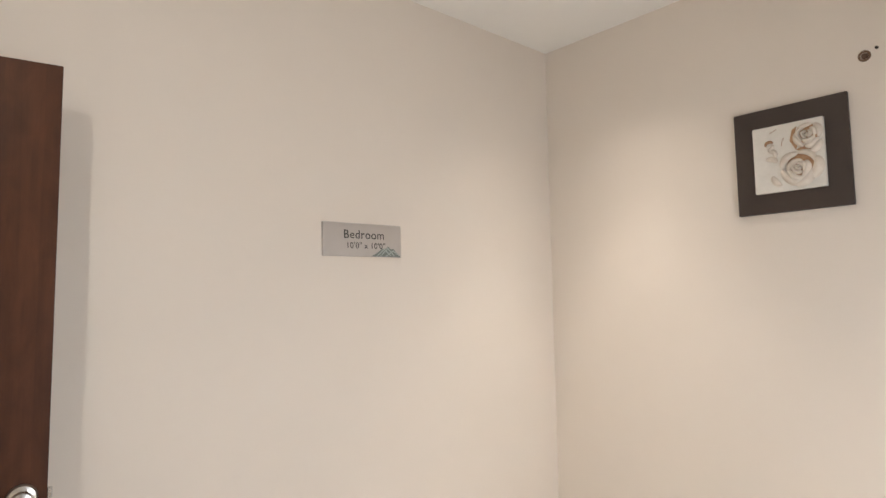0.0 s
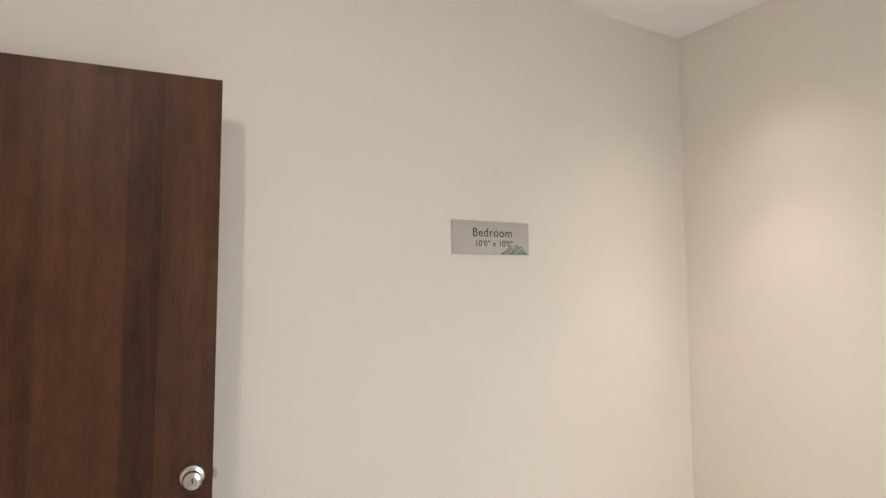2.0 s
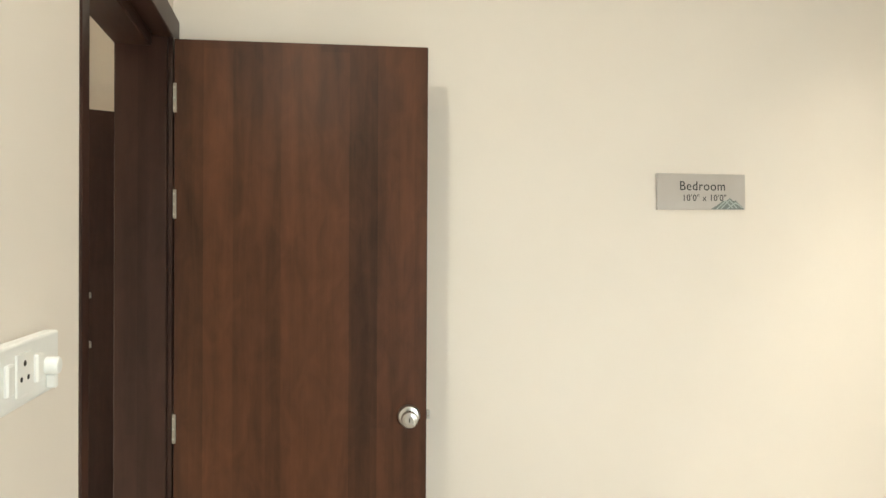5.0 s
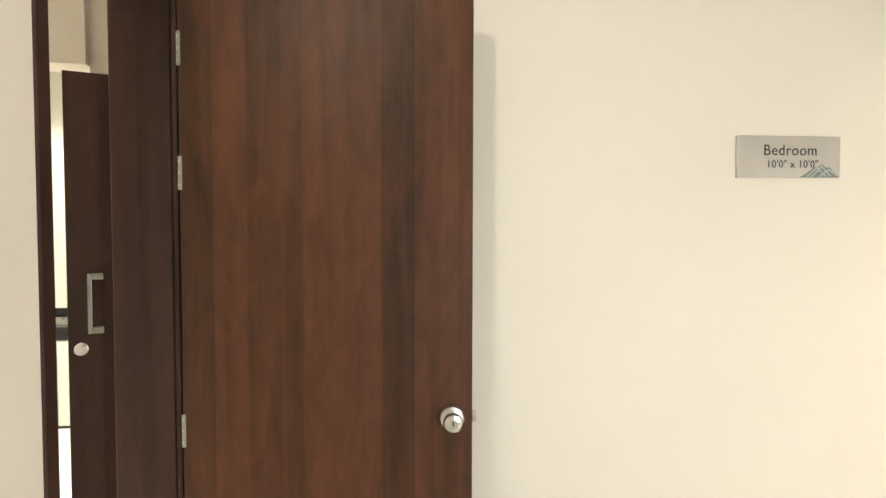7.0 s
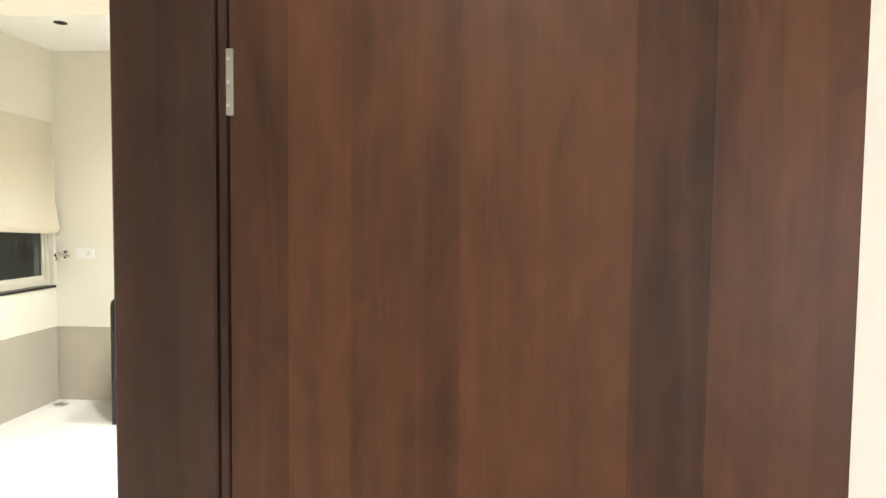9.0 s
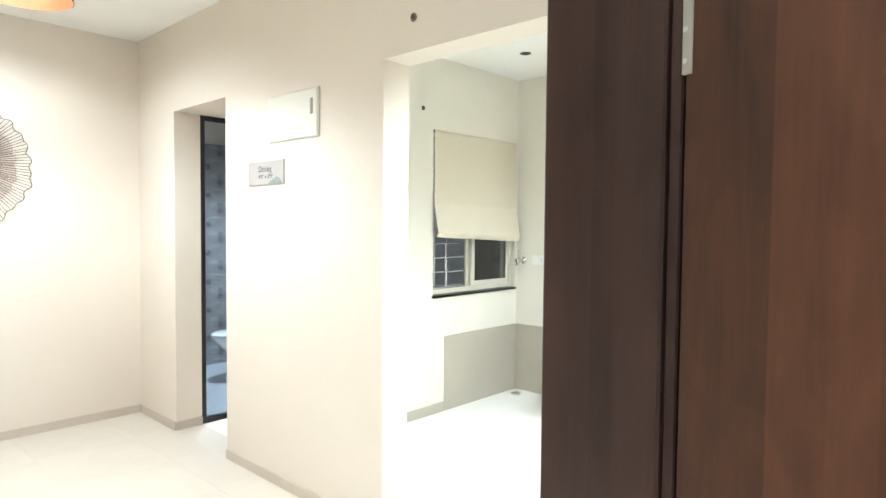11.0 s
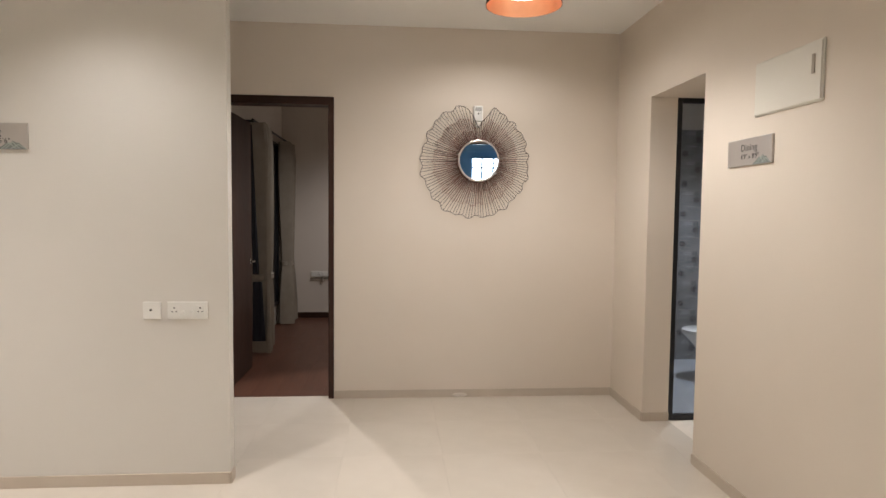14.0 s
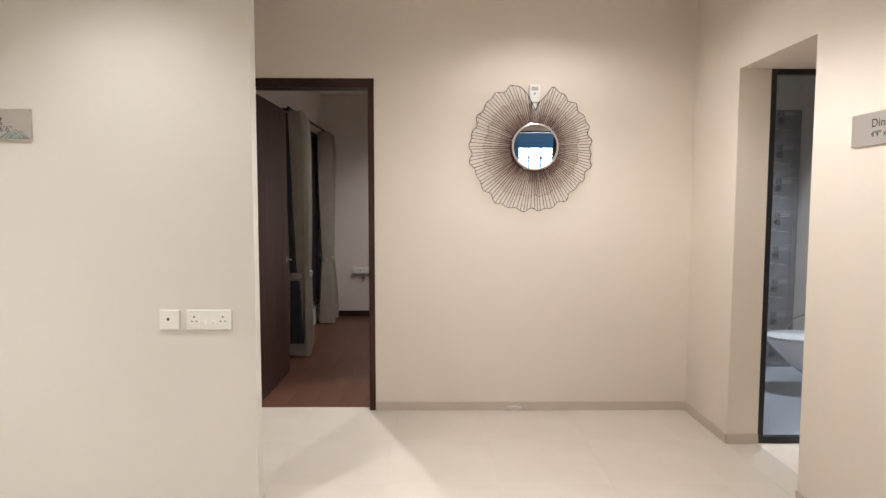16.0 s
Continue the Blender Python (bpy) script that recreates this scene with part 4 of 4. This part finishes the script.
tap = thing("kitchen_tap", pose(3.962, 1.918, 0.965), "chrome wall-mounted swan-neck kitchen tap", "tap")
part("body", lathe([(0.026, 0), (0.026, 0.008), (0.015, 0.012), (0.015, 0.06), (0.012, 0.065)], 18, "x"), CHROME, tap, "", True, pose(0, 0, 0, 0, 0, 180))
part("spout", tube(bmesh.new(), [(-0.045, 0, 0.0), (-0.045, 0.002, 0.10), (-0.055, 0.005, 0.145), (-0.085, 0.012, 0.170), (-0.12, 0.02, 0.165), (-0.145, 0.025, 0.135), (-0.148, 0.026, 0.115)], 0.0085, 10), CHROME, tap, "", True)
part("lever", tube(bmesh.new(), [(-0.06, 0, 0.0), (-0.10, -0.004, -0.01)], 0.006, 8), CHROME, tap, "", True)

atap = thing("angle_tap", pose(3.962, 3.01, 1.178), "small chrome angle tap on the kitchen wall", "tap")
part("flange", lathe([(0.025, 0), (0.024, 0.005), (0.012, 0.008), (0.012, 0.05), (0.014, 0.052), (0.014, 0.085), (0.009, 0.09)], 18, "x"), CHROME, atap, "", True, pose(0, 0, 0, 0, 0, 180))
part("outlet", tube(bmesh.new(), [(-0.06, 0, 0), (-0.075, 0, -0.02), (-0.08, 0, -0.035)], 0.010, 10), CHROME, atap, "", True)
atap.scale = (1.35, 1.35, 1.35)
part("handle", tube(bmesh.new(), [(-0.05, 0, 0.008), (-0.055, 0, 0.04), (-0.06, 0, 0.075)], 0.007, 8), CHROME, atap, "", True)


def wall_plate(y, z, w, h, label, sock):
    t = thing("socket_plate", pose(3.962, y, z, 0, 0, -90), label, "socket")
    part("plate", boxed(-w / 2, -0.011, -h / 2, w / 2, 0, h / 2, 0.003, 2), PLASTIC, t)
    if sock:
        s_ = part("socket", boxed(0.008, -0.0135, -0.026, 0.054, -0.0105, 0.026, 0.001, 1), PLASTIC, t)
        pin_holes(s_, 0.031, 0, -0.0135)
        part("rocker", boxed(-0.042, -0.0155, -0.020, -0.020, -0.0105, 0.020, 0.002, 1), PLASTIC, t)
    else:
        part("blank", boxed(-w / 2 + 0.008, -0.0125, -h / 2 + 0.008, w / 2 - 0.008, -0.0105, h / 2 - 0.008, 0.001, 1), PLASTIC, t)


wall_plate(2.846, 1.185, 0.145, 0.082, "white socket plate with a switch on the kitchen wall", True)
wall_plate(2.014, 1.524, 0.09, 0.055, "blank white cover plate high on the kitchen wall", False)
btn = thing("pipe_cap", pose(3.962, 2.192, 1.197, 0, 0, 180), "small round steel pipe cap on the kitchen wall", "pipe cap")
part("cap", lathe([(0.022, 0), (0.022, 0.006), (0.018, 0.012), (0.008, 0.014)], 20, "x"), STEEL, btn, "", True)

dif = thing("reed_diffuser", pose(3.655, 2.11, 0.775), "glass reed diffuser with a white cap and brown reeds", "diffuser")
part("bottle", lathe([(0.030, 0.0), (0.033, 0.004), (0.033, 0.060), (0.030, 0.066), (0.014, 0.070)], 20), BOTTLE_GLASS, dif, "", True)
part("liquid", lathe([(0.027, 0.004), (0.029, 0.008), (0.029, 0.034), (0.027, 0.035)], 20), REED, dif, "amber liquid", True)
part("cap", lathe([(0.018, 0.068), (0.019, 0.070), (0.019, 0.100), (0.016, 0.102)], 20), PLASTIC, dif, "white cap", True)
for ax, ay in ((-0.05, 0.03), (-0.02, 0.055), (0.03, 0.03), (0.055, -0.02), (0.0, -0.055), (-0.045, -0.03), (0.02, 0.0)):
    part("reed", tube(bmesh.new(), [(0, 0, 0.08), (ax, ay, 0.235)], 0.0022, 5), REED, dif)

# kitchen window, grille and blind
win = thing("window_2", pose(3.396, 3.165, 0.915), "beige aluminium sliding kitchen window with a smoked pane", "window", kind="structure")
HW = 0.534
for x0, z0, x1, z1, y0, y1 in ((-HW, 0.022, HW, 0.062, -0.035, 0.045), (-HW, 1.26, HW, 1.30, -0.035, 0.045), (-HW, 0.062, -HW + 0.035, 1.26, -0.035, 0.045), (HW - 0.035, 0.062, HW, 1.26, -0.035, 0.045)):
    part("window_frame", boxed(x0, y0, z0, x1, y1, z1, 0.002, 1), ALUMINIUM, win)
for nm, x0, x1, y0 in (("sash", -0.01, HW - 0.06, -0.022), ("sash", -0.04, HW - 0.10, 0.012)):
    sb = bmesh.new()
    for b in ((x0, 0.062, x0 + 0.042, 1.26), (x1, 0.062, x1 + 0.045, 1.26), (x0 + 0.042, 0.062, x1, 0.10), (x0 + 0.042, 1.22, x1, 1.26)):
        box(sb, b[0], y0, b[1], b[2], y0 + 0.022, b[3])
    sash = part(nm, sb, ALUMINIUM, win)
    pn = part("pane", boxed(x0 + 0.042, y0 + 0.009, 0.10, x1, y0 + 0.013, 1.22), WINDOW_GLASS, sash)
    pn.visible_shadow = False
solid("window_sill", boxed(2.852, 3.078, 0.915, 3.94, 3.245, 0.934, 0.003, 1), GRANITE, "black granite window sill", "window sill", "structure")
gr = thing("window_grille", pose(3.396, 3.228, 0.934), "grey painted steel bars outside the kitchen window", "grille")
for k in range(11):
    part("bar", tube(bmesh.new(), [(-0.53, 0, 0.05 + 0.118 * k), (0.53, 0, 0.05 + 0.118 * k)], 0.0055, 6), BAR_PAINT, gr)
for x in (-0.53, -0.235, 0.05, 0.3, 0.53):
    part("upright", boxed(x - 0.011, -0.004, 0.0, x + 0.011, 0.004, 1.28), BAR_PAINT, gr)

bl = thing("roman_blind", pose(3.396, 3.085, 0), "cream cloth roman blind half drawn, with a soft lower fold", "blind")
part("head_rail", boxed(-0.535, -0.004, 2.205, 0.535, 0.012, 2.226, 0.003, 1), BLIND, bl)
cb = bmesh.new()
NX, NZ = 40, 44
rows_ = []
for side in (0, 1):
    grid = []
    for j in range(NZ + 1):
        v = j / NZ
        row = []
        for i in range(NX + 1):
            u = i / NX
            x = -0.533 + 1.066 * u + (0.012 * v * v * math.sin(6 * v) if u < 0.03 else 0)
            bottom = 1.395 - 0.05 * u
            z = 2.215 + (bottom - 2.215) * v
            f = max(0.0, v - 0.66) / 0.34
            y = -0.004 - 0.012 * v - (0.056 * min(f, 0.86) - 0.20 * max(0.0, f - 0.86)) * (0.85 + 0.15 * math.sin(2.5 * u + 1))
            y += 0.011 * f * math.sin(26 * (u + 0.35 * v)) * math.exp(-((u - 0.35) / 0.28) ** 2) + 0.002 * math.sin(5 * u + 3 * v)
            row.append(cb.verts.new((x, y + 0.003 * side, z)))
        grid.append(row)
    rows_.append(grid)
    for j in range(NZ):
        for i in range(NX):
            cb.faces.new((grid[j][i], grid[j][i + 1], grid[j + 1][i + 1], grid[j + 1][i]))
for j in range(NZ):
    for i in (0, NX):
        cb.faces.new((rows_[0][j][i], rows_[0][j + 1][i], rows_[1][j + 1][i], rows_[1][j][i]))
for i in range(NX):
    cb.faces.new((rows_[0][NZ][i], rows_[0][NZ][i + 1], rows_[1][NZ][i + 1], rows_[1][NZ][i]))
part("cloth", cb, BLIND, bl, "", True)
part("seam", tube(bmesh.new(), [(-0.52, -0.013, 1.664), (-0.1, -0.013, 1.656), (0.5, -0.013, 1.648)], 0.0022, 6), BLIND, bl, "", True)
part("cord", tube(bmesh.new(), [(-0.525, 0.003, 2.2), (-0.527, -0.002, 1.5), (-0.524, -0.004, 1.05), (-0.515, -0.006, 0.97)], 0.0018, 5), PLASTIC, bl)
solid("floor_drain", lathe([(0.05, 0.0005), (0.05, 0.003), (0.043, 0.004), (0.02, 0.0035)], 24), STEEL, "round steel floor drain in the kitchen corner", "drain", smooth=True).location = (3.82, 2.98, 0)

# ---- far bedroom ----
def curtain(m, height, w_top, w_tie, w_bot, tie, shift, label, seed, folds=6, deep=0.10):
    """A pleated curtain tied back: cloth in the y-z plane, folds along x."""
    t = thing("curtain", m, label, "curtain", "far bedroom curtains")
    rg_ = random.Random(seed)
    ph = rg_.random() * 6
    bm = bmesh.new()
    n, k = 64, 40
    sides = []
    for s_ in (0, 1):
        g_ = []
        for j in range(k + 1):
            z = height * (1 - j / k)
            if z > tie:
                f = (height - z) / (height - tie)
                w = w_top + (w_tie - w_top) * f ** 2.2
                off = shift * f ** 2
            else:
                f = (tie - z) / tie
                w = w_tie + (w_bot - w_tie) * min(1, f * 1.5) ** 0.7
                off = shift * (1 - 0.35 * f)
            row = []
            for i in range(n + 1):
                u = i / n
                amp = deep * min(1.15, w / w_top) * (0.82 + 0.18 * math.sin(5 * u + seed)) * (1 - 0.25 * max(0.0, z / height - 0.9) / 0.1)
                row.append(bm.verts.new((amp * math.sin(u * 2 * math.pi * folds + ph) + 0.008 * math.sin(u * 31 + z * 2) + 0.004 * s_, off + w * (u - 0.5), z)))
            g_.append(row)
        sides.append(g_)
        for j in range(k):
            for i in range(n):
                bm.faces.new((g_[j][i], g_[j][i + 1], g_[j + 1][i + 1], g_[j + 1][i]))
    for j in range(k):
        for i in (0, n):
            bm.faces.new((sides[0][j][i], sides[0][j + 1][i], sides[1][j + 1][i], sides[1][j][i]))
    part("cloth", bm, CURTAIN, t, "", True)
    rx, ry = deep * w_tie / w_top + 0.012, w_tie / 2 + 0.012
    part("tieback", oval(bmesh.new(), [(0.002, rx * 0.9, ry * 0.9, tie - 0.03), (0.002, rx, ry, tie - 0.022), (0.002, rx, ry, tie + 0.022), (0.002, rx * 0.9, ry * 0.9, tie + 0.03)]), CURTAIN, t, "cloth tieback band", True)
    return t


def lining(depth):
    """The turned-out near edge of the curtain's lining: a narrow wavy flap across the folds, pinched at the tieback."""
    bm = bmesh.new()
    for z0, z1, a0, a1, b0, b1 in ((2.30, 0.81, -0.085, -0.045, -0.045, 0.018), (0.735, 0.13, -0.045, 0.045, -0.055, 0.078)):
        rows = []
        for j in range(13):
            v = j / 12
            l, r = a0 + (b0 - a0) * v, a1 + (b1 - a1) * v
            rows.append([[bm.verts.new((l + (r - l) * i / 8, depth + 0.005 * math.sin(i * 1.6 + v * 2) + 0.004 * k, z0 + (z1 - z0) * v)) for i in range(9)] for k in (0, 1)])
        for p, q in zip(rows, rows[1:]):
            for k in (0, 1):
                for i in range(8):
                    bm.faces.new((p[k][i], p[k][i + 1], q[k][i + 1], q[k][i]))
            for i in (0, 8):
                bm.faces.new((p[0][i], q[0][i], q[1][i], p[1][i]))
    return bm


near_c = curtain(pose(-1.82, 6.52, 0.012), 2.33, 0.50, 0.38, 0.48, 0.77, 0.0, "long taupe curtain with dark lining, tied back beside the far window", 1, 5, 0.125)
part("lining", lining(-0.265), LINING, near_c, "dark navy lining turned outwards")
curtain(pose(-1.85, 8.16, 0.012), 2.33, 0.42, 0.30, 0.44, 0.77, 0.0, "long taupe curtain tied back near the far corner", 2, 5, 0.115)
fwin = thing("window_3", pose(-1.966, 7.38, 0.0), "dark full-height window between the far bedroom curtains", "window", kind="structure")
part("pane", boxed(-0.002, -0.72, 0.30, 0.006, 0.62, 2.28), BLACKOUT, fwin)
for y0, z0, y1, z1 in ((-0.76, 0.26, 0.66, 0.30), (-0.76, 2.28, 0.66, 2.32), (-0.76, 0.30, -0.72, 2.28), (0.62, 0.30, 0.66, 2.28), (-0.07, 0.30, -0.03, 2.28)):
    part("window_frame", boxed(-0.002, y0, z0, 0.03, y1, z1, 0.002, 1), DARK_METAL, fwin)
rod = thing("curtain_rod", pose(-1.85, 7.35, 2.36), "dark curtain rod above the far window", "curtain rod")
part("rod", tube(bmesh.new(), [(0, -1.12, 0), (0, 1.08, 0)], 0.012, 10), DARK_METAL, rod, "", True)
for y in (-1.0, 1.0):
    part("bracket", boxed(-0.12, y - 0.01, -0.012, 0.0, y + 0.01, 0.012), DARK_METAL, rod)
switchboard(pose(-1.43, 8.48, 0.605), 0.30, 0.075, "white switchboard on the far bedroom wall", (-0.05, 0.08), (0.015,), 0.02)

# the grey bar stands in for the shadow under the plate, the block for a plug
under_plate = thing("plate_shadow_and_plug", pose(-1.43, 8.48, 0.545), "grey bar for the shadow and block for the plug below the far bedroom switchboard", "bracket")
part("bar", boxed(-0.16, -0.03, -0.009, 0.14, -0.018, 0.009, 0.003, 1), DULL_STEEL, under_plate)
part("hanging_plug", boxed(-0.014, -0.034, -0.052, 0.014, 0.0, 0.022, 0.003, 1), DULL_STEEL, under_plate)

# ---- stair lobby, seen in the mirror ----
lw = thing("window_4", pose(1.81, -3.52, 1.35), "lobby window with blue bars against a bright sky", "window", kind="structure")
for x0, z0, x1, z1 in ((-0.66, -0.65, 0.59, -0.62), (-0.66, 0.625, 0.59, 0.65), (-0.66, -0.62, -0.635, 0.625), (0.56, -0.62, 0.59, 0.625), (-0.635, 0.415, 0.56, 0.447), (-0.635, 0.17, 0.56, 0.185), (-0.635, -0.25, 0.56, -0.235),
                       (-0.436, -0.62, -0.404, 0.625), (-0.196, -0.62, -0.164, 0.625), (0.044, -0.62, 0.076, 0.625), (0.294, -0.62, 0.326, 0.625)):
    part("window_frame", boxed(x0, -0.03, z0, x1, 0.03, z1, 0.003, 1), PAINT_BLUE, lw)
structure("backdrop_sky", boxed(-0.5, -4.3, -0.2, 3.6, -4.28, 3.0), DAY_GLOW, "bright overcast sky outside the stair lobby", "backdrop")

# toilet wall tiles
troot = structure("tiles_toilet_wall", boxed(1.5, 5.945, 0, 2.76, 5.956, 2.30), GROUT, "grey printed wall tiles behind the toilet", "tiles")
tile_me = mesh_of("tile", boxed(0.001, 0, 0.001, 0.299, 0.009, 0.299, 0.001, 1), TOILET_TILE)
end_me = mesh_of("tile", boxed(0.001, 0, 0.001, 0.049, 0.009, 0.299, 0.001, 1), TOILET_TILE)
for j in range(8):
    tl = new("tile", end_me)
    tl.parent = troot
    tl.location = (2.705, 5.936, -0.09 + j * 0.3)
disc_me = mesh_of("motif", lathe([(0.031, 0), (0.029, -0.0012), (0.015, -0.0014)], 16, "y"), MOTIF)
bar_me = mesh_of("motif", boxed(0, -0.0012, 0, 0.085, 0, 0.006), MOTIF_PALE)
tick_me = mesh_of("motif", boxed(0, -0.0013, 0, 0.011, 0, 0.046), MOTIF)
for i in range(4):
    for j in range(8):
        tl = new("tile", tile_me)
        tl.parent = troot
        tl.location = (1.505 + i * 0.3, 5.936, -0.09 + j * 0.3)
        for me_, dx, dz in ((disc_me, 0.165, 0.205), (disc_me, 0.032, 0.063), (tick_me, 0.142, 0.247), (tick_me, 0.172, 0.247), (bar_me, 0.045, 0.272), (bar_me, 0.195, 0.272),
                            (bar_me, 0.045, 0.254), (bar_me, 0.195, 0.254), (bar_me, 0.075, 0.132), (bar_me, 0.175, 0.12)):
            mo = new("motif", me_)
            mo.parent = tl
            mo.location = (dx, -0.0002, dz)

# ---- floor pieces, last ----
def tiles(parent, x0, y0, x1, y1, size, mat, gap=0.0003, skip=lambda x, y: False):
    meshes = {}
    nx, ny = int(math.ceil((x1 - x0) / size)), int(math.ceil((y1 - y0) / size))
    for i in range(nx):
        for j in range(ny):
            ax, ay = x0 + i * size, y0 + j * size
            w, d = min(size, x1 - ax) - gap, min(size, y1 - ay) - gap
            if w < 0.02 or d < 0.02 or skip(ax + w / 2, ay + d / 2):
                continue
            key = (round(w, 3), round(d, 3))
            if key not in meshes:
                meshes[key] = mesh_of("tile", boxed(0, 0, -0.011, w, d, 0, 0.0004, 1), mat)
            ob = new("tile", meshes[key])
            ob.parent = parent
            ob.location = (ax + gap / 2, ay + gap / 2, 0)


tiles(floor, -4.35, 0.0, 1.31, 4.835, 0.6, TILE)
tiles(floor, -2.9, -2.957, 0.163, 0.0, 0.6, TILE)
tiles(floor, 1.31, -0.1, 3.962, 3.093, 0.6, TILE_WHITE)
tiles(floor, 1.312, 3.40, 1.5, 4.136, 0.6, TILE)
tiles(floor, 0.29, -3.45, 2.9, -0.0, 0.6, TILE, skip=lambda x, y: x > 1.31 and y > -0.1)
meshes_ = {}
rng = random.Random(4)
for i in range(17):
    y = 4.842 - rng.random() * 1.1
    while y < 8.46:
        a, b = max(y, 4.842), min(y + 1.2, 8.478)
        if b - a > 0.05:
            key = round(b - a, 2)
            if key not in meshes_:
                meshes_[key] = mesh_of("plank", boxed(0, 0, -0.011, 0.1893, b - a - 0.0008, 0, 0.0004, 1), PLANK)
            ob = new("plank", meshes_[key])
            ob.parent = far_floor
            ob.location = (-1.965 + i * 0.19, a, 0)
        y += 1.2
